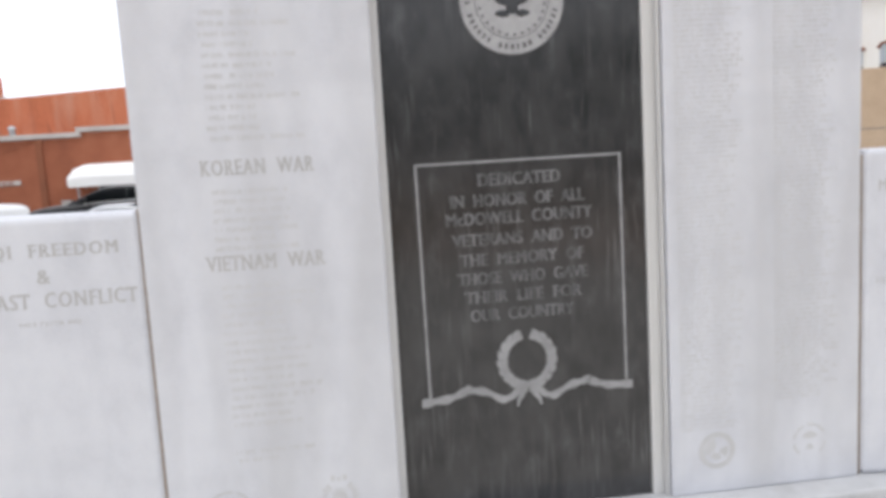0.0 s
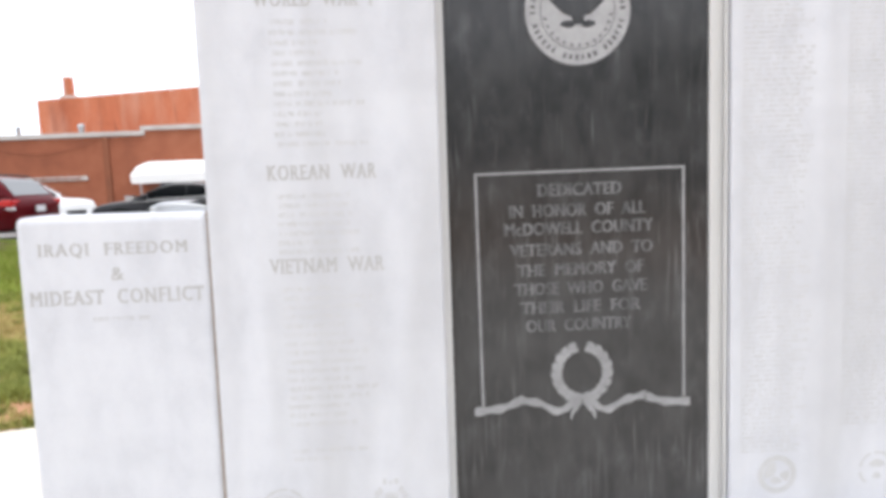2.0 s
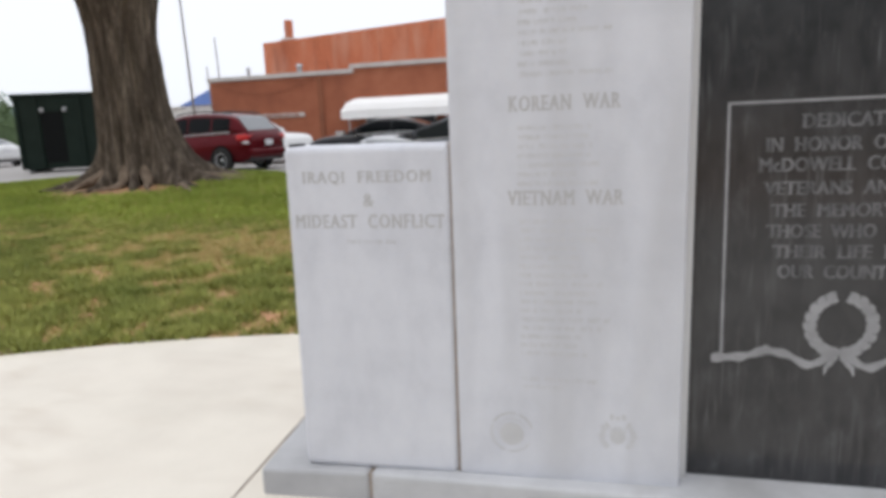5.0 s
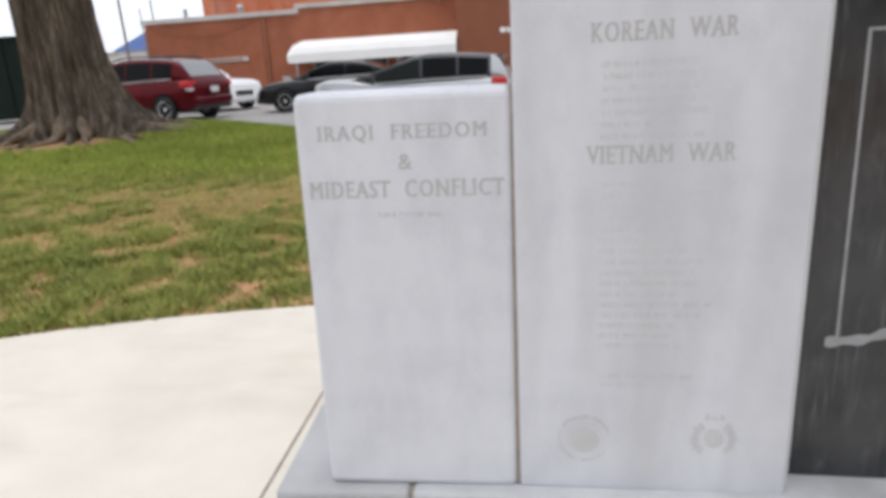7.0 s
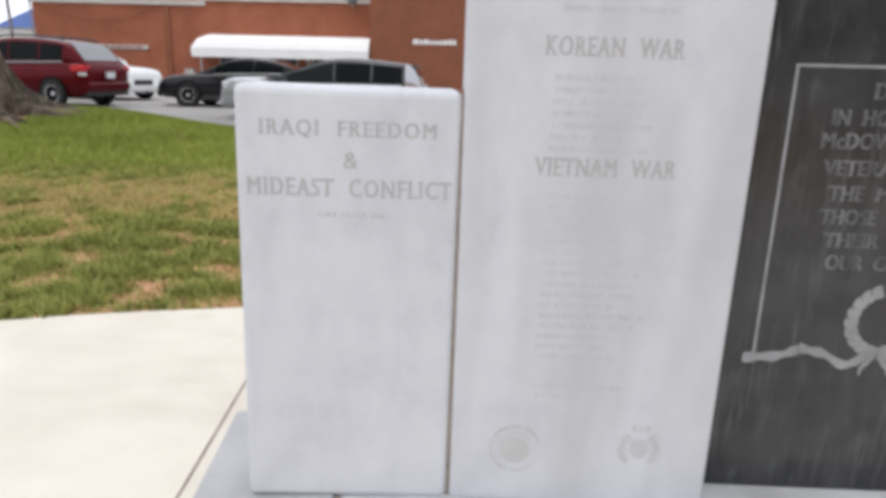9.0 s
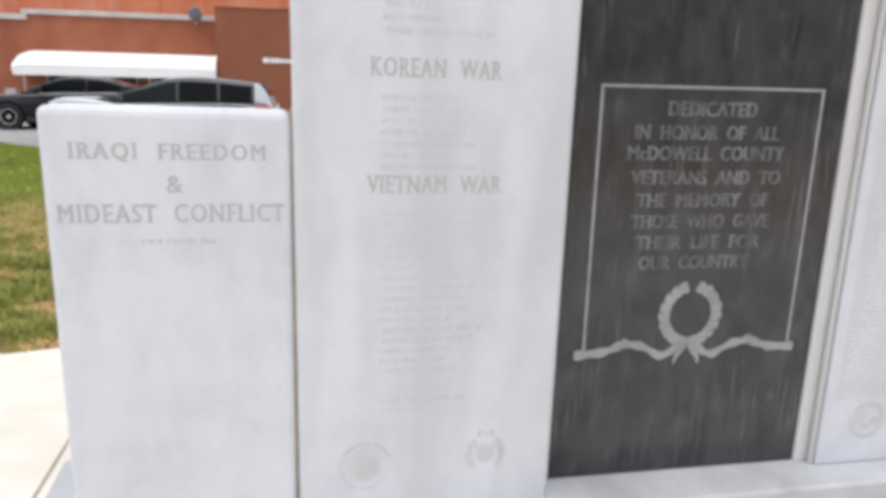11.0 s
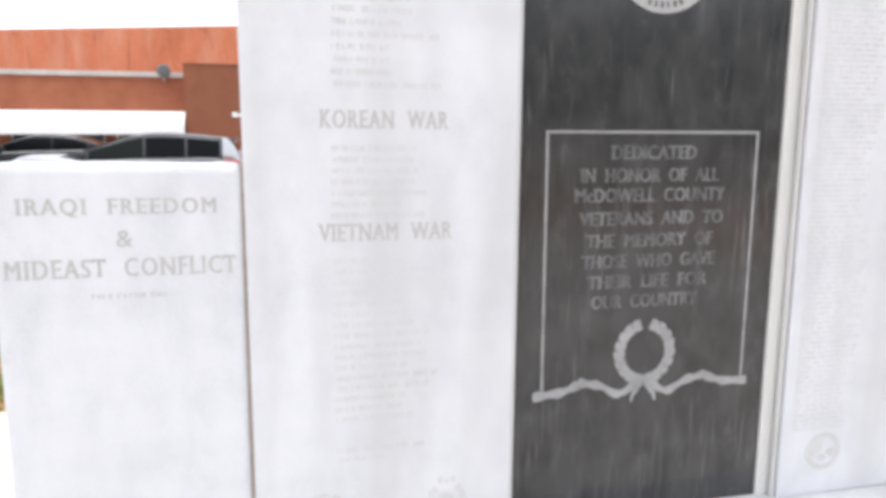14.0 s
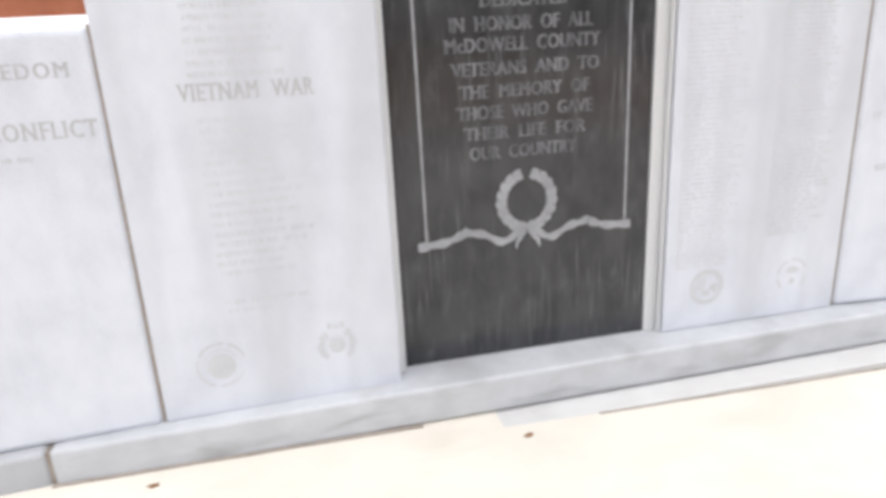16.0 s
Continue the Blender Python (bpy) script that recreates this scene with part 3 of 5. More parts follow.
# slab with war headings
inscription(slab_a, "WORLD  WAR  I", 0.366, 1.984 - BASE_Z, 0.365, 0.048, spacing=1.2)
inscription(slab_a, "KOREAN  WAR", 0.369, 1.445 - BASE_Z, 0.342, 0.048, spacing=1.2)
inscription(slab_a, "VIETNAM  WAR", 0.371, 1.144 - BASE_Z, 0.364, 0.048, spacing=1.15)
rnd = random.Random(11)
bars(slab_a, [(0.225 + rnd.uniform(-0.004, 0.006), 1.369 - 0.0298 * i - BASE_Z, rnd.uniform(0.17, 0.27), 0.0145) for i in range(7)], ENGRAVE_NAMES, seed=5)
bars(slab_a, [(0.225 + rnd.uniform(-0.004, 0.006), 1.067 - 0.0303 * i - BASE_Z, rnd.uniform(0.18, 0.285), 0.0145) for i in range(16)] + [(0.228, 0.520 - BASE_Z, 0.25, 0.0145), (0.232, 0.492 - BASE_Z, 0.12, 0.012)], ENGRAVE_NAMES, seed=6)
bars(slab_a, [(0.232 + rnd.uniform(-0.004, 0.006), 1.535 + 0.0315 * i - BASE_Z, rnd.choice((0.15, 0.17, 0.2, 0.28)), 0.0145) for i in range(13)], ENGRAVE_NAMES, seed=7)
emblem(slab_a, 0.187, 0.318 - BASE_Z, 0.076, 0)
emblem(slab_a, 0.547, 0.326 - BASE_Z, 0.066, 1)

# slab with two columns of names
rnd = random.Random(13)
bars(slab_b, [(0.04, 2.12 - 0.0172 * i - BASE_Z, rnd.uniform(0.17, 0.25), 0.0098) for i in range(101)], ENGRAVE_NAMES, seed=8)
bars(slab_b, [(0.40, 2.12 - 0.0172 * i - BASE_Z, rnd.uniform(0.17, 0.25), 0.0098) for i in range(96)], ENGRAVE_NAMES, seed=9)
emblem(slab_b, 0.172, 0.312 - BASE_Z, 0.070, 2)
emblem(slab_b, 0.535, 0.312 - BASE_Z, 0.068, 3)

# wing with the cross emblem
W2 = 0.5754
inscription(wing_b, "McDOWELL  COUNTY", W2 / 2, 1.243 - BASE_Z, 0.47, 0.040, ENGRAVE_MID)
inscription(wing_b, "CONFEDERATE", W2 / 2, 1.172 - BASE_Z, 0.36, 0.040, ENGRAVE_MID)
inscription(wing_b, "VETERANS", W2 / 2, 1.100 - BASE_Z, 0.26, 0.038, ENGRAVE_MID)
bars(wing_b, [(0.050, 0.896 - BASE_Z, 0.095, 0.026), (0.415, 0.902 - BASE_Z, 0.095, 0.026)], ENGRAVE_MID, "faint engraved years", 3)
bars(wing_b, [(0.09, 0.702 - BASE_Z, 0.11, 0.024), (0.215, 0.700 - BASE_Z, 0.07, 0.016), (0.30, 0.703 - BASE_Z, 0.17, 0.024)], ENGRAVE, "faint engraved script line", 2)
bm = bmesh.new()
cx, cz = W2 / 2 - 0.005, 0.902 - BASE_Z
for k in range(4):
    turn = Matrix.Translation((cx, 0, cz)) @ Matrix.Rotation(radians(90 * k), 4, "Y") @ Matrix.Translation((-cx, 0, -cz))
    n0 = len(bm.verts)
    add_box(bm, cx - 0.048, cx + 0.048, -0.0015, 0.001, cz + 0.074, cz + 0.084)
    add_box(bm, cx - 0.048, cx - 0.039, -0.0015, 0.001, cz + 0.046, cz + 0.076)
    add_box(bm, cx + 0.039, cx + 0.048, -0.0015, 0.001, cz + 0.046, cz + 0.076)
    bm.verts.ensure_lookup_table()
    bmesh.ops.transform(bm, matrix=turn, verts=bm.verts[n0:])
add_disc_ring(bm, cx, cz, 0.030, 0.042, 0.001, -0.0016, 14, 180, 360)
add_box(bm, cx - 0.042, cx - 0.030, -0.0015, 0.001, cz, cz + 0.03)
add_box(bm, cx + 0.030, cx + 0.042, -0.0015, 0.001, cz, cz + 0.03)
part("emblem", bm, ENGRAVE, wing_b, "engraved cross-shaped emblem")

# black panel: frame, dedication, wreath and ribbon, seal
PX = 0.116
for name_, b in (("frame_top", (0.2405, 0.966, 1.409, 1.417)), ("frame_side", (0.2405, 0.249, 0.600, 1.409)), ("frame_side", (0.9575, 0.966, 0.600, 1.409))):
    part(name_, box(b[0] - PX, b[1] - PX, -0.0015, 0.001, b[2] - BASE_Z, b[3] - BASE_Z), FROST, panel, "thin frosted border line")
for text, x0, x1, z in (("DEDICATED", 0.456, 0.742, 1.351), ("IN  HONOR  OF  ALL", 0.356, 0.826, 1.281), ("McDOWELL  COUNTY", 0.339, 0.851, 1.219),
                        ("VETERANS  AND  TO", 0.355, 0.849, 1.146), ("THE  MEMORY  OF", 0.380, 0.818, 1.076), ("THOSE  WHO  GAVE", 0.368, 0.828, 1.010),
                        ("THEIR  LIFE  FOR", 0.389, 0.805, 0.944), ("OUR  COUNTRY", 0.404, 0.772, 0.879)):
    inscription(panel, text, (x0 + x1) / 2 - PX, z - BASE_Z, x1 - x0, 0.043, FROST_DIM, 1.05, "worn frosted lettering", 0.12)


def wreath(ob, cx, cz):
    """Two laurel sprays: nine clusters of broad leaves on each side."""
    rnd = random.Random(31)
    bm = bmesh.new()
    rx, rz = 0.090, 0.094
    for side in (-1, 1):
        for k in range(9):
            a = radians(-80 + 150 * k / 8)
            c0 = Vector((cx + side * rx * math.cos(a), cz + rz * math.sin(a)))
            tang = Vector((-side * rx * math.sin(a), rz * math.cos(a))).normalized()
            out = Vector((tang.y, -tang.x))
            for s in (-1, 1, 0):
                c = c0 + out * s * 0.0105
                d = (tang + out * s * 0.22).normalized()
                n = Vector((d.y, -d.x))
                ln, wd = rnd.uniform(0.017, 0.021), rnd.uniform(0.0085, 0.0105)
                y = -0.0016 - (0.0012 if s == 0 else 0.0004) - 0.0004 * rnd.random()
                outline = [(-1, 0), (-0.6, 0.75), (0.1, 1), (0.7, 0.62), (1, 0), (0.7, -0.62), (0.1, -1), (-0.6, -0.75)]
                add_poly(bm, [((c + d * ln * u + n * wd * v).x, y, (c + d * ln * u + n * wd * v).y) for u, v in outline])
    return tagged(part("wreath", bm, FROST, ob, "frosted laurel wreath"), kind="stuff")


wreath(panel, 0.598 - PX, 0.706 - BASE_Z)


def ribbon(ob, pts, w, seed):
    rnd = random.Random(seed)
    bm = bmesh.new()
    fine = []
    for i in range(len(pts) - 1):
        for k in range(6):
            u = k / 6
            s = u * u * (3 - 2 * u)
            fine.append((pts[i][0] + (pts[i + 1][0] - pts[i][0]) * u, pts[i][1] + (pts[i + 1][1] - pts[i][1]) * s))
    fine.append(pts[-1])
    rows = []
    for i, (x, z) in enumerate(fine):
        h = w * (1 + 0.18 * math.sin(i * 1.3) + rnd.uniform(-0.08, 0.08))
        rows.append([bm.verts.new((x, y, z + s * h / 2)) for s, y in ((-1, 0.001), (-1, -0.0018), (1, -0.0018), (1, 0.001))])
    for a, b in zip(rows, rows[1:]):
        for j in range(3):
            bm.faces.new((a[j], b[j], b[j + 1], a[j + 1]))
    return part("ribbon", bm, FROST, ob, "frosted ribbon")


def local(pts):
    return [(x - PX, z - 0.016 - BASE_Z) for x, z in pts]


ribbon(panel, local([(0.214, 0.597), (0.30, 0.603), (0.375, 0.625)]), 0.028, 1)
ribbon(panel, local([(0.372, 0.632), (0.43, 0.622), (0.51, 0.584), (0.575, 0.612)]), 0.027, 2)
ribbon(panel, local([(0.985, 0.597), (0.90, 0.600), (0.822, 0.622)]), 0.028, 3)
ribbon(panel, local([(0.826, 0.630), (0.765, 0.618), (0.685, 0.582), (0.622, 0.612)]), 0.027, 4)
ribbon(panel, local([(0.595, 0.622), (0.575, 0.596), (0.555, 0.566)]), 0.027, 5)
ribbon(panel, local([(0.600, 0.622), (0.622, 0.596), (0.645, 0.566)]), 0.027, 6)


def seal(ob, cx, cz):
    bm = bmesh.new()
    add_disc_ring(bm, cx, cz, 0.002, 0.180, 0.001, -0.0015, 72)
    disc = part("seal", bm, SEAL_WHITE, ob, "round pale frosted government seal")
    bm = bmesh.new()
    y0, y1 = 0.0, -0.0028
    add_disc_ring(bm, cx, cz, 0.1765, 0.180, y0, y1, 72)
    add_disc_ring(bm, cx, cz, 0.124, 0.1265, y0, y1, 60)
    rnd = random.Random(77)
    for k in range(46):  # unreadable letters round the rim
        a = 360 / 46 * k
        if k % 7 != 3:
            add_disc_ring(bm, cx, cz, 0.143, 0.160, y0, y1, 2, a, a + rnd.uniform(2.6, 4.6))
    for k in range(13):  # small stars inside the rim
        a = 190 + 160 * k / 12
        add_disc_ring(bm, cx, cz, 0.108, 0.117, y0, y1, 2, a, a + 4.4)
    part("seal_rim", bm, SEAL_GREY, disc)
    bm = bmesh.new()
    for s in (-1, 1):  # bird with open wings, as a plain outline
        for pts in (((0, 0.035), (0.03, 0.030), (0.066, 0.040), (0.102, 0.038), (0.088, 0.020), (0.066, -0.002), (0.046, -0.020), (0.02, -0.028), (0, -0.03)),
                    ((0, -0.030), (0.022, -0.028), (0.018, -0.050), (0, -0.056)),
                    ((0.010, -0.048), (0.034, -0.040), (0.056, -0.046), (0.060, -0.056), (0.034, -0.066), (0.012, -0.060))):
            add_poly(bm, [(cx + s * x, y1, cz + 0.01 + z) for x, z in pts])
    add_disc_ring(bm, cx - 0.006, cz + 0.068, 0.001, 0.016, y0, y1, 14)
    part("bird", bm, BLACK, disc)
    return disc


seal(panel, 0.605 - PX, 1.943 - BASE_Z)

# dry leaves on the paving
for x, y, r in ((0.478, 1.93, 20), (-0.673, 1.985, 10)):
    bm = bmesh.new()
    vs = [bm.verts.new((0.022 * math.cos(a) * (1 if k % 2 else 0.6), 0.010 * math.sin(a), 0.005 * abs(math.cos(a)))) for k, a in enumerate(2 * math.pi * i / 10 for i in range(10))]
    c = bm.verts.new((0, 0, 0.006))
    for i in range(10):
        bm.faces.new((vs[i], vs[(i + 1) % 10], c))
    lf = part("fallen_leaf", bm, LEAF_BROWN)
    lf.matrix_basis = pose(x, y, paving_height(x) + 0.001, 0, 0, r)
    tagged(lf, "small curled brown dry leaf on the concrete", "leaf", "fallen leaves")


# ---- tree on the lawn ----
def oak(x, y):
    z0 = ground_height(x, y) - 0.05
    t = thing("oak_tree", pose(x, y, z0), "large old tree with grey-brown furrowed bark and spreading roots", "tree")
    rnd = random.Random(5)
    bm = bmesh.new()
    n, levels = 170, []
    flare = [(2 * math.pi * (k + rnd.uniform(-0.3, 0.3)) / 11, rnd.uniform(0.45, 1.0), rnd.uniform(0.07, 0.13)) for k in range(11)]
    heights = [-0.1, 0.0, 0.04, 0.09, 0.15, 0.22, 0.3, 0.4, 0.52, 0.66, 0.85, 1.05, 1.3, 1.55, 1.8, 2.1, 2.4, 2.7, 3.0, 3.3, 3.6, 3.9, 4.2, 4.6, 5.0]
    for h in heights:
        base = 0.565 + 0.10 * math.exp(-h / 0.8) + 0.20 * smooth_step(2.9, 4.4, h)
        row = []
        for i in range(n):
            a = 2 * math.pi * i / n
            r = base + 0.62 * math.exp(-(max(h, 0) / 0.75) ** 1.2) * max(0, math.cos(a - 0.68)) ** 1.5
            for fa, fl, fw in flare:
                d = (a - fa + math.pi) % (2 * math.pi) - math.pi
                r += (0.98 * fl * math.exp(-max(h, 0) / 0.17) + 0.36 * fl * math.exp(-max(h, 0) / 0.8)) * math.exp(-(d / fw) ** 2)
            r += 0.05 * noise.noise(Vector((math.cos(a) * 2.6, math.sin(a) * 2.6, h * 0.3))) + 0.11 * (0.5 - abs(noise.noise(Vector((math.cos(a) * 5, math.sin(a) * 5, h * 0.3))))) * 2 + 0.02 * noise.noise(Vector((math.cos(a) * 16, math.sin(a) * 16, h * 1.2)))
            row.append(bm.verts.new((r * math.cos(a) + 0.005 * h, r * math.sin(a), h)))
        levels.append(row)
    for a, b in zip(levels, levels[1:]):
        for i in range(n):
            bm.faces.new((a[i], a[(i + 1) % n], b[(i + 1) % n], b[i]))
    bm.faces.new(levels[-1])
    part("trunk", bm, BARK, t, smooth=True)
    for k in range(15):  # surface roots that creep out over the lawn
        a = 2 * math.pi * (k + rnd.uniform(-0.3, 0.3)) / 15
        reach = rnd.uniform(1.35, 1.9) + (0.85 if math.cos(a - 0.5) > 0.5 else 0.0)
        bm, rows, turn = bmesh.new(), [], rnd.uniform(-0.35, 0.35)
        for i in range(13):
            u = i / 12
            d = 0.55 + (reach - 0.55) * u
            q = a + turn * u * u + 0.06 * math.sin(5 * u + k)
            px, py = d * math.cos(q), d * math.sin(q)
            r = 0.15 * (1 - u) ** 1.3 + 0.022
            pz = ground_height(x + px, y + py) - z0 + 0.34 * math.exp(-(d - 0.55) / 0.26) + r * 0.25 + 0.02 * math.sin(9 * u + k)
            side = Vector((-math.sin(q), math.cos(q), 0))
            rows.append([bm.verts.new(Vector((px, py, pz)) + side * r * math.cos(w) * rnd.uniform(0.9, 1.1) + Vector((0, 0, r * math.sin(w)))) for w in (2 * math.pi * j / 9 for j in range(9))])
        for p, q in zip(rows, rows[1:]):
            for j in range(9):
                bm.faces.new((p[j], p[(j + 1) % 9], q[(j + 1) % 9], q[j]))
        bm.faces.new(rows[-1])
        part("root", bm, ROOT, t, "pale brown bared root", smooth=True)
    tips = []
    for k in range(7):
        a = 2 * math.pi * k / 7 + rnd.uniform(-0.3, 0.3)
        bm = bmesh.new()
        p, r = Vector((-0.07 + 0.25 * math.cos(a), 0.25 * math.sin(a), 4.6)), 0.30
        d = Vector((math.cos(a) * 0.7, math.sin(a) * 0.7, 1)).normalized()
        for s in range(6):
            q = p + d * rnd.uniform(1.0, 1.5)
            add_cyl(bm, p, q, r, r * 0.74, 10)
            for _ in range(2):
                e = (d + Vector((rnd.uniform(-1, 1), rnd.uniform(-1, 1), rnd.uniform(-0.2, 0.6)))).normalized()
                tip = q + e * rnd.uniform(1.0, 2.0)
                add_cyl(bm, q, tip, r * 0.4, r * 0.12, 6)
                tips.append(tip)
            p, r = q, r * 0.74
            d = (d + Vector((rnd.uniform(-0.3, 0.3), rnd.uniform(-0.3, 0.3), rnd.uniform(-0.15, 0.1)))).normalized()
        part("limb", bm, BARK, t, smooth=True)
    verts, faces = [], []
    for tip in tips:
        for _ in range(150):
            c = tip + Vector((rnd.gauss(0, 0.6), rnd.gauss(0, 0.6), rnd.gauss(0, 0.42)))
            u = Vector((rnd.uniform(-1, 1), rnd.uniform(-1, 1), rnd.uniform(-0.6, 0.6))).normalized() * 0.10
            v = u.cross(Vector((rnd.uniform(-1, 1), rnd.uniform(-1, 1), 1))).normalized() * 0.05
            k = len(verts)
            verts += [c - u, c + v, c + u, c - v]
            faces.append((k, k + 1, k + 2, k + 3))
    me = bpy.data.meshes.new("crown")
    me.from_pydata(verts, [], faces)
    me.materials.append(LEAF)
    crown = new("crown", me)
    crown.parent = t
    tagged(crown, "dense green leaves", kind="stuff")
    return t


TREE = (-9.97, 12.3)
oak(*TREE)


# ---- grass ----
def lawn_cover(x, y):
    """How thickly the lawn is grown: clumps and bare patches near the plaza, closed sward further out."""
    clump = 0.7 * noise.noise(Vector((x * 2.6, y * 2.9, 3.1))) + 0.7 * noise.noise(Vector((x * 6.5, y * 7.0, 7.7))) + 0.3 * noise.noise(Vector((x * 0.5, y * 0.5, 1.3))) - 0.12 * smooth_step(5.2, 6.6, y)
    lush = smooth_step(7.0, 9.0, y + 0.8 * noise.noise(Vector((x * 0.4, y * 0.3, 5.0)))) if x < 2 else 1.0
    return clump, lush


def grass(name, count, areas, mat, seed, kind_, h0, h1, label):
    rnd = random.Random(seed)
    verts, faces = [], []
    made = 0
    while made < count:
        x0, x1, y0, y1 = rnd.choice(areas)
        x, y = rnd.uniform(x0, x1), rnd.uniform(y0, y1)
        if math.hypot(x - PLAZA_C[0], y - PLAZA_C[1]) < PLAZA_R + 0.02 or y > lot_edge(x) - 0.05 or x > 8.7:
            continue
        clump, lush = lawn_cover(x, y)
        dist = math.hypot(x - TREE[0], y - TREE[1])
        bare = 1 - smooth_step(1.35, 2.2, dist + 0.35 * clump)
        if kind_ == "dry":
            keep = (1 - lush) * (1 - smooth_step(-0.2, 0.3, clump)) * (0.10 + 0.40 * smooth_step(5.2, 6.6, y)) + 0.06
        elif kind_ == "even":
            keep = 0.35 + 0.65 * smooth_step(-0.3, 0.2, clump)
        elif kind_ == "lush":
            keep = lush * (1 - bare)
        else:
            keep = (1 - lush) * (0.05 + 0.95 * smooth_step(-0.06, 0.16, clump)) * (1 - bare)
        if rnd.random() > keep:
            continue
        z = ground_height(x, y)
        tall = 0.55 + 0.95 * smooth_step(-0.15, 0.35, clump) if kind_ == "clump" else 1.0
        for _ in range(4):
            a = rnd.uniform(0, 2 * math.pi)
            h = rnd.uniform(h0, h1) * tall
            w = rnd.uniform(0.005, 0.011) * (2.4 if kind_ == "even" else 1)
            bx, by = x + rnd.gauss(0, 0.022), y + rnd.gauss(0, 0.022)
            lx, ly = rnd.gauss(0, 0.6) * h, rnd.gauss(0, 0.6) * h
            k = len(verts)
            verts += [(bx - w * math.cos(a), by - w * math.sin(a), z - 0.01), (bx + w * math.cos(a), by + w * math.sin(a), z - 0.01), (bx + lx, by + ly, z + h)]
            faces.append((k, k + 1, k + 2))
        made += 1
    me = bpy.data.meshes.new(name)
    me.from_pydata(verts, [], faces)
    me.materials.append(mat)
    return tagged(new(name, me), label, "grass", kind="stuff")


NEAR, FAR, EAST = (-13, -1, 3, 9), (-18, -1, 6.8, 16), (3.4, 8.8, 2, 11)
grass("grass", 44000, [NEAR], GRASS, 3, "clump", 0.03, 0.07, "short patchy olive-green lawn grass in clumps")
grass("green_grass", 95000, [FAR, FAR, EAST], LUSH, 6, "lush", 0.04, 0.09, "closed strip of fresh green lawn grass")
grass("lawn_grass", 60000, [(-0.95, 3.35, 4, 12.5), (-16, 8.7, -24, 3), (-16, 8.7, -24, 3), (-17, -13, 3, 10)], GRASS, 8, "even", 0.04, 0.09, "short olive-green lawn grass round the plaza")
grass("dry_grass", 36000, [NEAR], DRY, 4, "dry", 0.02, 0.045, "dry straw-coloured grass in the lawn")


# ---- vehicles ----
def loft(sections, ring):
    """A closed skin over rings of points; sections run along x."""
    bm = bmesh.new()
    rows = [[bm.verts.new(p) for p in ring(*s)] for s in sections]
    n = len(rows[0])
    for a, b in zip(rows, rows[1:]):
        for i in range(n):
            bm.faces.new((a[i], a[(i + 1) % n], b[(i + 1) % n], b[i]))
    bm.faces.new(rows[0])
    bm.faces.new(rows[-1])
    return bm


def body_ring(x, zb, zt, w):
    m = zb + (zt - zb) * 0.55
    half = [(w * 0.80, zb), (w * 0.96, zb + 0.08), (w, m), (w * 0.985, zt - 0.10), (w * 0.93, zt - 0.02), (w * 0.70, zt + 0.015), (w * 0.3, zt + 0.03)]
    return [(x, y, z) for y, z in half] + [(x, -y, z) for y, z in reversed(half)]


def lerp(a, b, u):
    return a + (b - a) * u


WHEEL = {}


def wheel_meshes(r):
    if r not in WHEEL:
        bm = bmesh.new()
        prof = [(r * 0.62, 0.10), (r * 0.93, 0.105), (r, 0.07), (r, -0.07), (r * 0.93, -0.105), (r * 0.62, -0.10)]
        rows = [[bm.verts.new((p * math.cos(a), y, p * math.sin(a))) for p, y in prof] for a in (2 * math.pi * i / 28 for i in range(28))]
        for i in range(28):
            a, b = rows[i], rows[(i + 1) % 28]
            for j in range(5):
                bm.faces.new((a[j], a[j + 1], b[j + 1], b[j]))
        tyre = mesh_of(bm, "tyre", RUBBER)
        bm = bmesh.new()
        add_cyl(bm, (0, -0.06, 0), (0, 0.06, 0), r * 0.16, n=14)
        for k in range(10):
            a = 2 * math.pi * k / 10
            add_cyl(bm, (r * 0.12 * math.cos(a), 0, r * 0.12 * math.sin(a)), (r * 0.62 * math.cos(a), 0, r * 0.62 * math.sin(a)), r * 0.07, n=6)
        for y0, y1 in ((0.05, 0.09), (-0.09, -0.05)):
            add_disc_ring(bm, 0, 0, r * 0.56, r * 0.64, y0, y1, 26)
        rim = mesh_of(bm, "rim", ALLOY)
        WHEEL[r] = (tyre, rim)
    return WHEEL[r]


def along(pts, x):
    """Height of a smooth line through (x, z) points."""
    if x <= pts[0][0]:
        return pts[0][1]
    for i in range(len(pts) - 1):
        (x0, z0), (x1, z1) = pts[i], pts[i + 1]
        if x <= x1:
            m0 = (z1 - pts[i - 1][1]) / (x1 - pts[i - 1][0]) if i else (z1 - z0) / (x1 - x0)
            m1 = (pts[i + 2][1] - z0) / (pts[i + 2][0] - x0) if i + 2 < len(pts) else (z1 - z0) / (x1 - x0)
            d = x1 - x0
            u = (x - x0) / d
            return (2 * u ** 3 - 3 * u * u + 1) * z0 + (u ** 3 - 2 * u * u + u) * d * m0 + (3 * u * u - 2 * u ** 3) * z1 + (u ** 3 - u * u) * d * m1
    return pts[-1][1]


def finer(sections, n=34):
    """More cross-sections, eased between the given ones."""
    x0, x1 = sections[0][0], sections[-1][0]
    xs = sorted({s[0] for s in sections} | {x0 + (x1 - x0) * i / n for i in range(n + 1)})
    return [(x, *(along([(s[0], s[k]) for s in sections], x) for k in (1, 2, 3))) for x in xs]


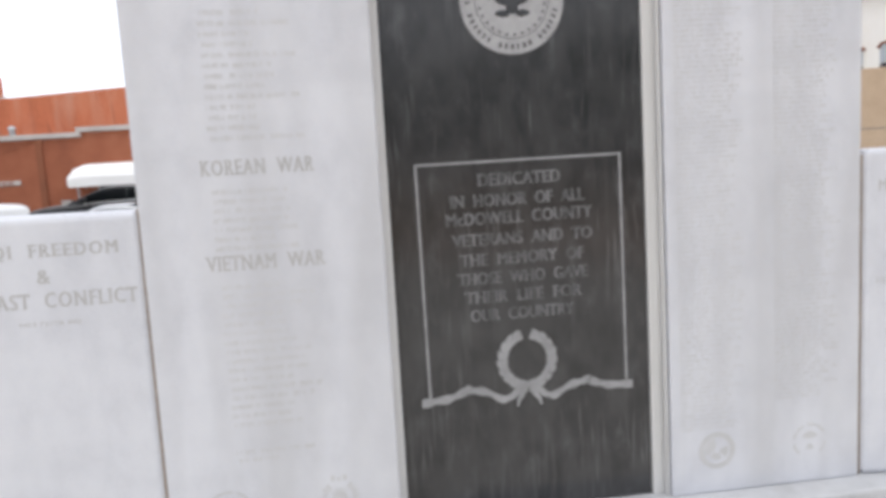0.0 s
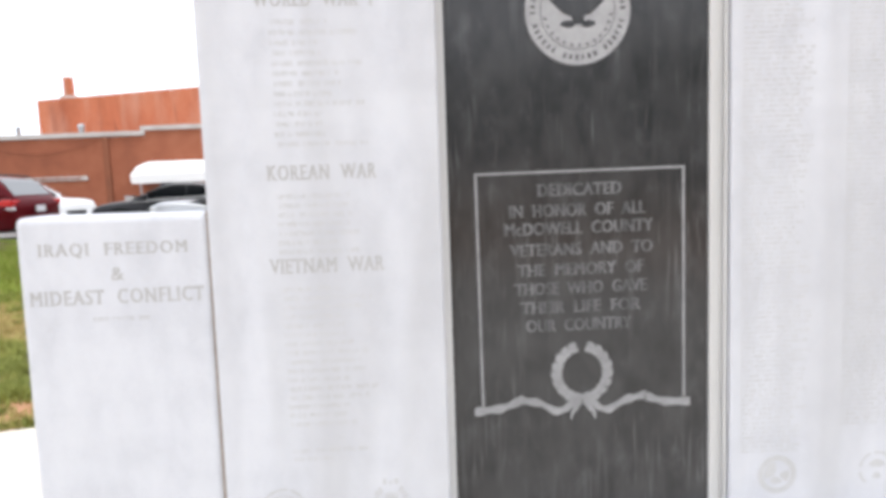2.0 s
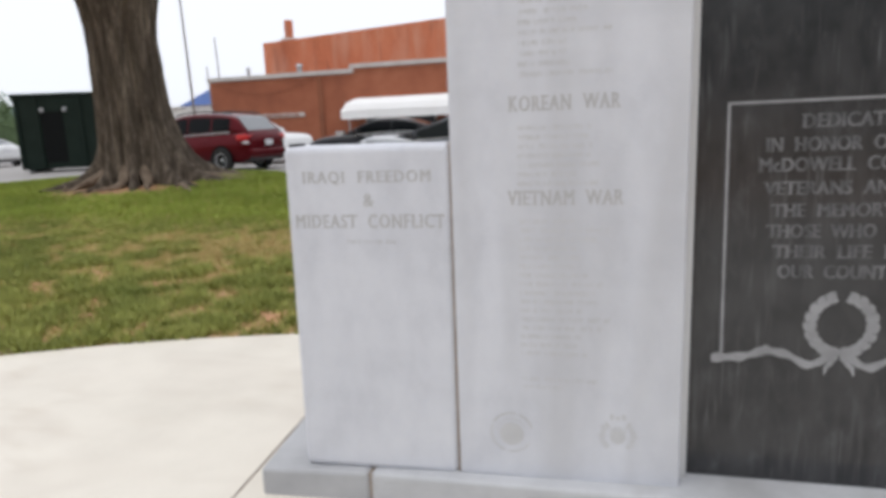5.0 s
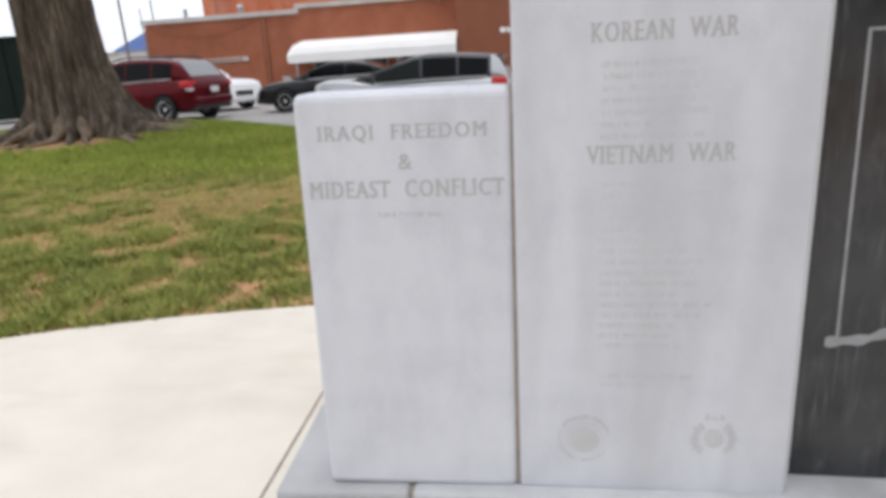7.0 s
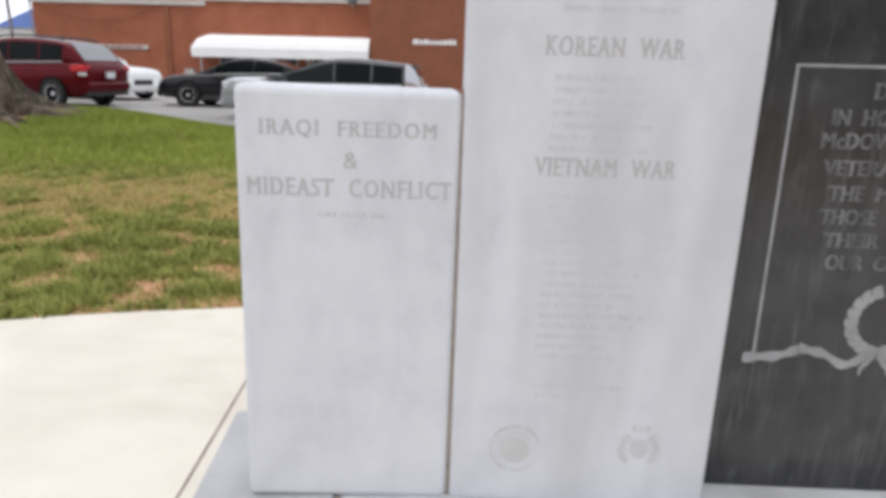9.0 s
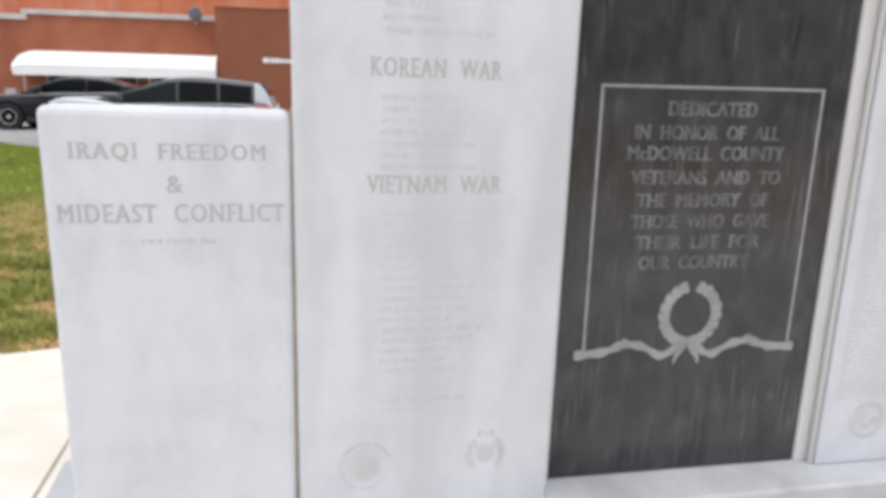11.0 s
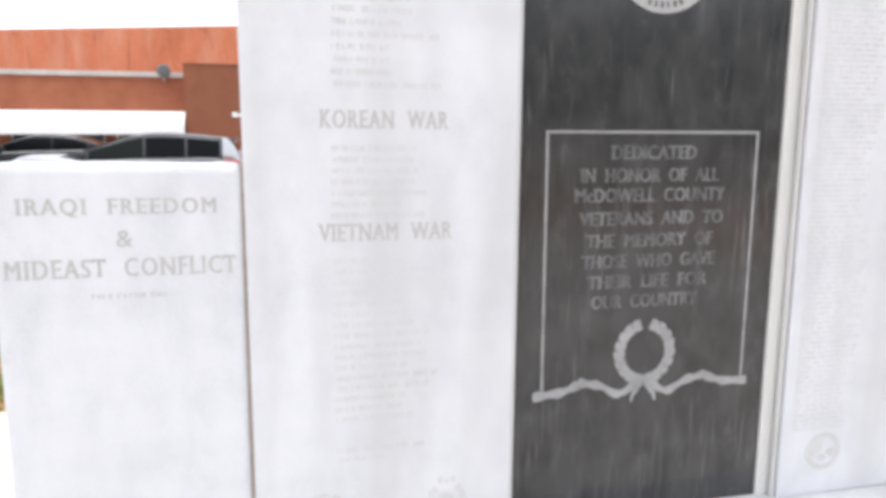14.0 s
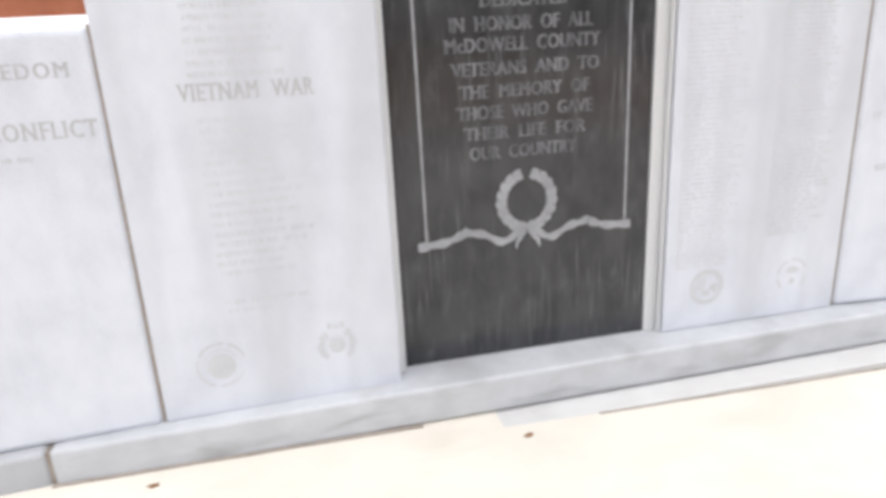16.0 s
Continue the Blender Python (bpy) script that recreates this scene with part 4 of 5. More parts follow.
def vehicle(name, m, label, category, colour, sections, roof, wb, wt, wheels, r, doors, screen, back, rails=False, trim=False, roof_colour=None, split=None, lamp_z=None, front_glass=None):
    """A car facing +x: lofted body, curved cabin under a roof line, curved panes, wheels, lamps, mirrors, bumpers, plate."""
    car = thing(name, m, label, category, "parked vehicles")
    fine = finer(sections)
    part("body", loft(fine, body_ring), colour, car, smooth=True)
    tops = [(q[0], q[2]) for q in sections]
    xa, xb = roof[0][0], roof[-1][0]
    high = max(z for _, z in roof)

    def belt(x):
        return along(tops, x) - 0.03

    def flank(x, f, proud=0.0):
        """Half width and height on the cabin's side at fraction f of its height at x."""
        zb, zr = belt(x), max(along(roof, x), belt(x) + 0.012)
        v = f * (zr - zb) / (high - zb)
        taper = 1 - 0.10 * smooth_step(0.55, 1.0, abs(2 * (x - xa) / (xb - xa) - 1))
        return (lerp(wb, wt, v) + 0.05 * v * (1 - v) * 2) * taper + proud, zb + (zr - zb) * f

    def cabin_ring(x):
        half = [flank(x, f) for f in (0.0, 0.3, 0.6, 0.84, 0.94)]
        w, z = flank(x, 1.0)
        half += [(w * 0.86, z - 0.012), (w * 0.5, z + 0.006)]
        return [(x, y, q) for y, q in half] + [(x, -y, q) for y, q in reversed(half)]

    def shell(name_, x0, x1, mat, text=""):
        part(name_, loft([(lerp(x0, x1, i / 30),) for i in range(31)], cabin_ring), mat, car, text, smooth=True)

    if split is None:
        shell("cabin", xa, xb, roof_colour or colour)
    else:
        shell("cabin", split, xb, roof_colour or colour)
        shell("rear_pillar", xa, split, colour, "body-coloured rear pillars and hatch")
        part("spoiler", box(split - 0.30, split + 0.02, -wt * 0.9, wt * 0.9, along(roof, split) - 0.055, along(roof, split) - 0.02, bevel=0.016), roof_colour or colour, car)
    for s in (-1, 1):
        for x0, x1 in doors:
            bm = bmesh.new()
            low, mid, top_ = [], [], []
            for i in range(13):
                x = lerp(x0, x1, i / 12)
                for f, row in ((0.15, low), (0.5, mid), (0.83, top_)):
                    w, z = flank(x, f, 0.011)
                    row.append((x, s * w, z))
            lines = [[bm.verts.new(p) for p in row] for row in (low, mid, top_)]
            for u, v in zip(lines, lines[1:]):
                for i in range(12):
                    bm.faces.new((u[i], u[i + 1], v[i + 1], v[i]))
            part("side_window", bm, front_glass if front_glass and (x0, x1) == doors[-1] else GLASS_DARK, car, smooth=True)
        for x in wheels:
            hub = new("wheel")
            hub.parent = car
            hub.matrix_basis = pose(x, s * wb, r)
            shared("tyre", wheel_meshes(r)[0], Matrix(), hub)
            shared("rim", wheel_meshes(r)[1], Matrix(), hub)
            bm = bmesh.new()
            add_disc_ring(bm, x, r + 0.02, 0.05, r * 1.16, s * (wb + 0.045), s * (wb + 0.055), 28)
            part("wheel_arch", bm, DARK, car)
        mx = screen[1] - 0.50
        zb = belt(mx)
        part("mirror", box(mx, mx + 0.15, min(s * (wb + 0.02), s * (wb + 0.22)), max(s * (wb + 0.02), s * (wb + 0.22)), zb + 0.05, zb + 0.20, bevel=0.04), TRIM if trim else colour, car)
        rear, front = sections[1][0], sections[-2][0]
        zr, zf = lamp_z or sections[1][2], sections[-2][2]
        part("tail_lamp", box(rear - 0.03, rear + 0.34, min(s * 0.56, s * 0.90), max(s * 0.56, s * 0.90), zr - 0.19, zr - 0.02, bevel=0.045), LAMP_RED, car)
        part("reverse_lamp", box(rear - 0.035, rear + 0.16, min(s * 0.56, s * 0.875), max(s * 0.56, s * 0.875), zr - 0.27, zr - 0.20, bevel=0.02), LAMP_CLEAR, car)
        part("head_lamp", box(front - 0.30, front + 0.03, min(s * 0.46, s * 0.82), max(s * 0.46, s * 0.82), zf - 0.17, zf - 0.01, bevel=0.04), LAMP_CLEAR, car)
        for x0, x1 in doors[-2:]:
            x = lerp(x0, x1, 0.12)
            part("door_handle", box(x, x + 0.18, min(s * (wb + 0.045), s * (wb + 0.08)), max(s * (wb + 0.045), s * (wb + 0.08)), belt(x) - 0.15, belt(x) - 0.12, bevel=0.008), colour, car)
        # pale strip draws the chrome line together with the reflection along the belt
        bm = bmesh.new()
        for i in range(16):
            x0, x1 = lerp(doors[0][0], doors[-1][1], i / 16), lerp(doors[0][0], doors[-1][1], (i + 1) / 16)
            (w0, z0), (w1, z1) = flank(x0, 0.08, 0.008), flank(x1, 0.08, 0.008)
            add_cyl(bm, (x0, s * w0, z0), (x1, s * w1, z1), 0.016, n=6)
        part("belt_trim", bm, ALLOY, car, "bright metal window trim with the belt reflection drawn in")
        part("sill", box(wheels[0] + r * 1.2, wheels[1] - r * 1.2, min(s * wb * 0.9, s * (wb + 0.05)), max(s * wb * 0.9, s * (wb + 0.05)), 0.20, 0.34, bevel=0.02), TRIM, car)
        if rails:
            bm = bmesh.new()
            run = [lerp(back[1] + 0.1, screen[0] - 0.1, i / 8) for i in range(9)]
            for x0, x1 in zip(run, run[1:]):
                add_cyl(bm, (x0, s * (wt - 0.06), along(roof, x0) + 0.05), (x1, s * (wt - 0.06), along(roof, x1) + 0.05), 0.024, n=8)
            part("roof_rail", bm, TRIM, car)
    for name_, (x0, x1), mat in (("windscreen", screen, GLASS_DARK), ("rear_window", back, GLASS_REAR)):
        bm = bmesh.new()
        rows = []
        for i in range(9):
            x = lerp(x0, x1, i / 8)
            w, z = flank(x, 1.0)
            rows.append([bm.verts.new((x, w * k, z + 0.016 - 0.012 * k * k)) for k in (-0.84, -0.42, 0, 0.42, 0.84)])
        for u, v in zip(rows, rows[1:]):
            for j in range(4):
                bm.faces.new((u[j], u[j + 1], v[j + 1], v[j]))
        part(name_, bm, mat, car, smooth=True)
    x0, x1 = sections[0][0], sections[-1][0]
    part("bumper", box(x0 - 0.05, x0 + 0.22, -0.80, 0.80, 0.42, 0.64, bevel=0.08, segs=3), colour, car)
    part("valance", box(x0 + 0.02, x0 + 0.3, -0.76, 0.76, 0.28, 0.43, bevel=0.03), TRIM, car)
    part("bumper", box(x1 - 0.22, x1 + 0.03, -0.74, 0.74, 0.28, 0.48, bevel=0.06), TRIM if rails else colour, car)
    part("grille", box(x1 - 0.10, x1 + 0.012, -0.40, 0.40, 0.50, 0.68, bevel=0.02), TRIM, car)
    part("number_plate", box(x0 - 0.065, x0 - 0.03, -0.16, 0.16, 0.72, 0.88, bevel=0.005), PLATE, car)
    return car


SUV = [(-2.36, 0.42, 0.92, 0.74), (-2.30, 0.32, 1.06, 0.84), (-1.95, 0.26, 1.10, 0.90), (-0.6, 0.24, 1.06, 0.915), (0.8, 0.24, 1.03, 0.91), (1.35, 0.25, 1.00, 0.89), (1.95, 0.27, 0.90, 0.86), (2.26, 0.30, 0.78, 0.80), (2.36, 0.38, 0.66, 0.70)]
SEDAN = [(-2.48, 0.40, 0.86, 0.72), (-2.40, 0.30, 0.98, 0.84), (-1.7, 0.22, 1.02, 0.92), (-0.4, 0.20, 0.97, 0.945), (0.9, 0.20, 0.95, 0.94), (1.5, 0.22, 0.93, 0.92), (2.2, 0.25, 0.84, 0.88), (2.42, 0.28, 0.74, 0.82), (2.52, 0.36, 0.62, 0.70)]
TRUCK = [(x, zb - 0.05, zt - 0.10, w) for x, zb, zt, w in ((-2.75, 0.55, 1.18, 0.86), (-2.70, 0.48, 1.24, 0.94), (-1.2, 0.42, 1.24, 0.97), (0.4, 0.40, 1.22, 0.98), (1.2, 0.40, 1.20, 0.97), (1.8, 0.42, 1.16, 0.96), (2.4, 0.44, 1.12, 0.94), (2.62, 0.46, 1.05, 0.90), (2.72, 0.50, 0.95, 0.84))]
CROSSOVER = [(-2.36, 0.42, 0.76, 0.74), (-2.30, 0.32, 0.80, 0.84), (-1.95, 0.26, 0.84, 0.90), (-0.6, 0.24, 0.83, 0.915), (0.8, 0.24, 0.83, 0.91), (1.35, 0.25, 0.92, 0.89), (1.95, 0.27, 0.93, 0.86), (2.26, 0.30, 0.87, 0.80), (2.36, 0.38, 0.64, 0.70)]
ESTATE_ROOF = [(-2.30, 1.05), (-2.10, 1.28), (-1.86, 1.52), (-1.55, 1.61), (-0.7, 1.68), (0.0, 1.67), (0.40, 1.58), (0.9, 1.31), (1.40, 1.00)]
CROSSOVER_ROOF = [(-2.33, 0.82), (-2.27, 1.02), (-2.16, 1.23), (-2.05, 1.31), (-1.80, 1.355), (-1.1, 1.425), (-0.55, 1.44), (-0.15, 1.40), (0.35, 1.235), (0.9, 1.05), (1.45, 0.90)]
SEDAN_ROOF = [(-1.95, 1.01), (-1.5, 1.16), (-0.95, 1.36), (-0.4, 1.44), (0.15, 1.43), (0.65, 1.24), (1.30, 0.95)]
TRUCK_ROOF = [(-0.62, 1.12), (-0.52, 1.48), (-0.36, 1.61), (0.15, 1.64), (0.5, 1.58), (0.9, 1.34), (1.30, 1.10)]
SEDAN_FIT = dict(roof=SEDAN_ROOF, wb=0.88, wt=0.64, wheels=(-1.52, 1.55), r=0.34, doors=((-1.25, -0.42), (-0.38, 0.78)), screen=(0.28, 1.18), back=(-1.78, -0.95))

vehicle("suv", pose(-13.15, 19.6, LOT_Z, 0, 0, 171) @ Matrix.Scale(1.08, 4), "dark red estate SUV with black roof rails parked in the lot", "car", PAINT_RED, SUV, ESTATE_ROOF, 0.86, 0.68,
        (-1.42, 1.42), 0.34, ((-1.72, -1.10), (-1.04, -0.22), (-0.17, 0.88)), (0.48, 1.30), (-2.22, -1.78), rails=True)
vehicle("suv", pose(-4.05, 16.9, LOT_Z, 0, 0, 180), "silver SUV with dark tinted windows parked in the lot", "car", PAINT_SILVER, CROSSOVER, CROSSOVER_ROOF, 0.87, 0.68,
        (-1.45, 1.45), 0.31, ((-1.90, -1.22), (-1.17, -0.36), (-0.31, 0.78)), (-0.05, 1.36), (-2.26, -2.10), trim=True, roof_colour=PAINT_ROOF_SHEEN, split=-1.96, lamp_z=0.84, front_glass=GLASS_FRONT)
vehicle("sedan", pose(-7.35, 21.2, LOT_Z, 0, 0, 182), "black sedan with silver wheels parked in the lot", "car", PAINT_BLACK, SEDAN, **SEDAN_FIT)
vehicle("pickup_truck", pose(-14.0, 23.8, LOT_Z, 0, 0, -20), "white pickup truck parked behind the other cars", "truck", PAINT_WHITE, TRUCK, TRUCK_ROOF, 0.92, 0.76,
        (-1.75, 1.75), 0.40, ((-0.40, 0.12), (0.17, 0.86)), (0.58, 1.22), (-0.60, -0.50))
for x, y, z, a, colour, text in ((-31.3, 27.4, LOT_Z, 165, PAINT_WHITE, "white sedan parked at the far side of the lot"), (-37.0, 31.2, LOT_Z, 170, PAINT_BRIGHT_BLUE, "bright blue sedan parked at the far side of the lot"),
                                 (24.4, 19.6, -0.02, 92, PAINT_BLUE, "dark blue sedan parked at the kerb by the shops"), (24.3, 26.2, -0.02, 92, PAINT_WHITE, "white sedan parked at the kerb by the shops")):
    vehicle("sedan", pose(x, y, z, 0, 0, a), text, "car", colour, SEDAN, **SEDAN_FIT)

# ---- waste container ----
bin_ = thing("waste_container", pose(-20.80, 22.2, LOT_Z, 0, 0, 25) @ Matrix.Diagonal((1, 1, 1.08, 1)), "tall dark green steel waste container at the lot's edge", "container")
part("body", box(-1.55, 1.55, -0.9, 0.9, 0.12, 2.62, bevel=0.03), GREEN_STEEL, bin_)
part("lid", box(-1.60, 1.60, -0.96, 0.96, 2.62, 2.74, bevel=0.02), GREEN_STEEL, bin_)
for x in (-1.45, -0.75, 0.75, 1.45):
    part("rib", box(x - 0.06, x + 0.06, -0.98, -0.90, 0.15, 2.62, bevel=0.01), GREEN_STEEL, bin_)
part("hatch", box(-0.62, 0.12, -0.93, -0.895, 0.35, 2.1), DARK, bin_)
for x in (-0.55, 0.25):
    part("lamp", box(x - 0.07, x + 0.07, -1.03, -0.97, 2.10, 2.24, bevel=0.02), STEEL, bin_)
for x in (-1.2, 1.2):
    part("skid", box(x - 0.1, x + 0.1, -0.9, 0.9, 0.0, 0.12), TRIM, bin_)

# ---- brick building across the lot ----
hall = thing("brick_building", pose(0, 40, LOT_Z), "long red brick building with pale coping and white canopy", "building")
part("wall", box(-25.8, -15.72, 0, 14, 0, 4.42), BRICK_RED, hall, "lower red brick wall")
part("wall", box(-15.72, -6.12, 0.002, 14, 0, 4.70), BRICK_RED, hall, "red brick wall")
part("wall", box(-6.12, 6.0, -1.6, 14, 0, 5.26), BRICK_BROWN, hall, "projecting brown brick block")
part("coping", box(-25.95, -15.75, -0.14, 0.4, 4.42, 4.69, bevel=0.02), COPING, hall)
part("coping", box(-15.93, -6.13, -0.16, 0.4, 4.70, 4.96, bevel=0.02), COPING, hall)
part("coping", box(-15.93, -15.72, -0.15, 0.4, 4.45, 4.71), COPING, hall)
part("coping", box(-6.16, 6.05, -1.66, 0.2, 5.26, 5.33, bevel=0.02), BRICK_RED, hall)
part("pilaster", box(-18.2, -17.85, -0.10, 0.0, 0, 4.55), BRICK_BROWN, hall)
bm = bmesh.new()
z_left, z_right = 7.42, 8.55
pts = [(-24.95, 4.2), (2.0, 4.2), (2.0, z_right + 0.25), (-24.95, z_left)]
f = add_poly(bm, [(x, 6.0, z) for x, z in pts])
made = bmesh.ops.extrude_face_region(bm, geom=[f])["geom"]
bmesh.ops.translate(bm, vec=(0, 7, 0), verts=[v for v in made if isinstance(v, bmesh.types.BMVert)])
part("upper_wall", bm, BRICK_RUST, hall, "weathered orange-brown upper brick wall")
part("chimney", box(-23.45, -22.95, 6.6, 7.05, 7.4, 9.0, bevel=0.02), BRICK_RUST, hall)
part("chimney_foot", box(-23.7, -22.75, 6.4, 7.2, 7.4, 7.75, bevel=0.03), COPING, hall)
for x, r in ((-19.9, 0.24), (-23.6, 0.16)):
    v = part("roof_vent", cyl((x, 1.2, 4.4), (x, 1.2, 5.15), r * 0.7, n=12), STEEL, hall)
    part("vent_cap", cyl((x, 1.2, 5.15), (x, 1.2, 5.32), r, r * 0.6, n=12), STEEL, v)
dish = part("dish_stand", cyl((-7.3, -0.2, 4.5), (-7.3, -0.2, 5.0), 0.05, n=8), STEEL, hall, "steel stand of a small dish")
part("dish", cyl((-7.3, -0.24, 5.03), (-7.25, -0.36, 5.03), 0.36, 0.30, n=20), DULL_GREY, dish, "grey round dish")
part("sign_band", box(-24.5, -19.2, -0.12, 0.0, 1.95, 2.20, bevel=0.02), COPING, hall, "pale narrow ledge with unreadable writing")
rnd = random.Random(9)
x = -24.3
while x < -19.6:
    w = rnd.uniform(0.2, 0.5)
    part("letter_bar", box(x, x + w, -0.135, -0.12, 2.02, 2.13), BRICK_BROWN, hall)
    x += w + 0.08
x = -3.75
for w in (0.36, 0.24, 0.32, 0.22, 0.2, 0.28, 0.3, 0.26, 0.22):
    part("letter_bar", box(x, x + w - 0.05, -1.64, -1.60, 2.68 - 0.13, 2.68 + rnd.uniform(0.06, 0.16)), CANVAS, hall, "small white wall lettering")
    x += w
# slack cable along the wall
bm = bmesh.new()
ends = [(-25.4 + 7.4 * k / 16, -0.10, 4.25 - 0.85 * math.sin(math.pi * k / 16) ** 1.0 + 0.2 * k / 16) for k in range(17)]
for p, q in zip(ends, ends[1:]):
    add_cyl(bm, p, q, 0.02, n=6)
part("cable", bm, BRICK_BROWN, hall, "dark slack cable")
for x0, w, h in ((-16.6, 0.5, 0.9), (-15.4, 0.8, 0.8)):
    ub = thing("utility_box", pose(x0, 38.6, LOT_Z), "small pale utility box beside the brick wall", "utility box", "utility boxes")
    part("cabinet", box(0, w, 0, 0.4, 0, h, bevel=0.02), COPING, ub)
    part("cap", box(-0.03, w + 0.03, -0.03, 0.43, h, h + 0.05, bevel=0.01), STEEL, ub)
# door and low windows under the canopy
for x0, x1 in ((-15.0, -13.2), (-12.4, -10.6), (-9.6, -7.6)):
    w = part("window", box(x0, x1, -0.05, 0.06, 0.35, 2.1), GLASS_WIN, hall)
    part("frame", box(x0 - 0.08, x1 + 0.08, -0.03, 0.04, 0.27, 2.18), COPING, w)
# canopy: rounded white cloth over a steel frame
canopy = thing("entrance_canopy", pose(0, 40, LOT_Z), "long rounded white cloth canopy on the brick building", "canopy")
bm = bmesh.new()
prof = [(0, 2.86), (-0.7, 2.86), (-1.25, 2.74), (-1.65, 2.48), (-1.85, 2.12), (-1.85, 1.78)]
rows = []
for x, inset in ((-16.0, 0.45), (-15.85, 0.2), (-15.55, 0.05), (-15.25, 0.0), (-6.16, 0.0)):
    rows.append([bm.verts.new((x, y, 1.78 + (z - 1.78) * (1 - inset * 0.8))) for y, z in prof])
for a, b in zip(rows, rows[1:]):
    for j in range(len(prof) - 1):
        bm.faces.new((a[j], b[j], b[j + 1], a[j + 1]))
add_poly(bm, [v.co for v in rows[0]] + [(-16.0, 0, 1.78)])
part("cloth", bm, CANVAS, canopy)
part("valance", box(-15.95, -6.17, -1.87, -1.85, 1.62, 1.80), CANVAS, canopy)
for x in (-15.5, -12.5, -9.5, -6.4):
    part("post", cyl((x, -1.75, 0), (x, -1.75, 1.8), 0.05, n=10), STEEL, canopy)

# blue-roofed shed and pale buildings beyond
shed = thing("blue_roof_shed", pose(-42, 58, LOT_Z), "pale low building with a blue metal roof", "building")
part("wall", box(1.7, 5.7, 0, 7, 0, 3.82), CREAM, shed)
bm = bmesh.new()
for y0, y1 in ((-0.4, 7.4),):
    a = [bm.verts.new(p) for p in ((1.3, y0, 3.8), (6.2, y0, 3.8), (6.2, y0 + 1.5, 5.5), (4.0, y0 + 1.5, 5.4))]
    b = [bm.verts.new(p) for p in ((1.3, y1, 3.8), (6.2, y1, 3.8), (6.2, y1 - 1.5, 5.5), (4.0, y1 - 1.5, 5.4))]
    bm.faces.new(a), bm.faces.new(b)
    for i in range(4):
        bm.faces.new((a[i], a[(i + 1) % 4], b[(i + 1) % 4], b[i]))
part("roof", bm, BLUE_ROOF, shed)
low_house = thing("low_building", pose(-50, 60, LOT_Z), "low cream building beyond the parking lot", "building")
part("wall", box(-6, 9.2, 0, 8, 0, 3.6), CREAM, low_house)
part("roof", box(-6.3, 9.4, -0.3, 8.3, 3.6, 3.9, bevel=0.05), COPING, low_house)
for x in (-4.5, -1.5, 1.5):
    part("window", box(x, x + 1.2, -0.04, 0.04, 1.0, 2.2), GLASS_WIN, low_house)

# utility poles
for x, y, h in ((-25.9, 38, 11.5), (-36.1, 56, 7.1), (-35.0, 56, 9.6)):
    pl = thing("utility_pole", pose(x, y, LOT_Z), "thin weathered wooden utility pole", "pole", "utility poles")
    part("shaft", cyl((0.10, 0, 0), (-0.12, 0, h), 0.09, 0.045, n=10), POLE_WOOD, pl)


# ---- shops along the street ----
def arched(bm, x0, x1, z0, z1, y0, y1, rise, n=8):
    pts = [(x0, z0), (x1, z0), (x1, z1 - rise)]
    pts += [(lerp(x1, x0, k / n), z1 - rise + rise * math.sin(math.pi * k / n)) for k in range(1, n)]
    pts += [(x0, z1 - rise)]
    front = [bm.verts.new((x, y0, z)) for x, z in pts]
    back = [bm.verts.new((x, y1, z)) for x, z in pts]
    bm.faces.new(front), bm.faces.new(back)
    for i in range(len(pts)):
        bm.faces.new((front[i], front[(i + 1) % len(pts)], back[(i + 1) % len(pts)], back[i]))
    return bm


def arched_window(shop, x, z0, z1, w, hood):
    frame_ = part("window", arched(bmesh.new(), x - w / 2 - 0.12, x + w / 2 + 0.12, z0 - 0.1, z1 + 0.12, -0.06, 0.05, 0.3), CREAM, shop)
    part("pane", arched(bmesh.new(), x - w / 2, x + w / 2, lerp(z0, z1, 0.5), z1, -0.10, -0.05, 0.25), BLINDS, frame_, "upper pane with a pale blind")
    part("pane", box(x - w / 2, x + w / 2, -0.10, -0.05, z0, lerp(z0, z1, 0.48)), GLASS_WIN, frame_, "dark lower pane")
    part("sill", box(x - w / 2 - 0.2, x + w / 2 + 0.2, -0.18, 0.0, z0 - 0.2, z0 - 0.1), CREAM, frame_)
    if hood:
        bm = bmesh.new()
        add_disc_ring(bm, x, z1 - 0.42, w * 0.62, w * 0.62 + 0.13, -0.16, -0.02, 10, 25, 155)
        part("hood", bm, BRICK_BROWN, frame_, "dark brick window hood")


# local x runs along the street front, y into the building
shop_a = thing("shop_building", pose(27.6, 36.0, 0.0, 0, 0, -76), "two-storey cream shop building with arched upper windows", "building")
part("wall", box(-7.0, 6.28, 0, 12, 0, 9.4), CREAM, shop_a)
part("cornice", box(-7.1, 6.3, -0.35, 0.3, 9.4, 9.8, bevel=0.05), CREAM, shop_a)
for x in (-4.2, -2.5, -0.9, 0.72, 2.33, 3.95):
    arched_window(shop_a, x, 4.75, 6.75, 0.60, 0 < x < 5)
arched_window(shop_a, 5.51, 4.72, 6.7, 0.40, False)
part("band", box(-7.0, 6.26, -0.12, 0, 3.45, 3.9, bevel=0.03), CREAM, shop_a)
part("shopfront", box(0.2, 6.25, -0.035, 0.0, 0.0, 3.44, bevel=0.01), BUFF, shop_a, "buff ground-floor shopfront")
for x in (4.15, 6.05):
    part("pier", box(x - 0.16, x + 0.16, -0.16, -0.035, 0.0, 3.44, bevel=0.02), PIER_BROWN, shop_a, "dull brown pier")
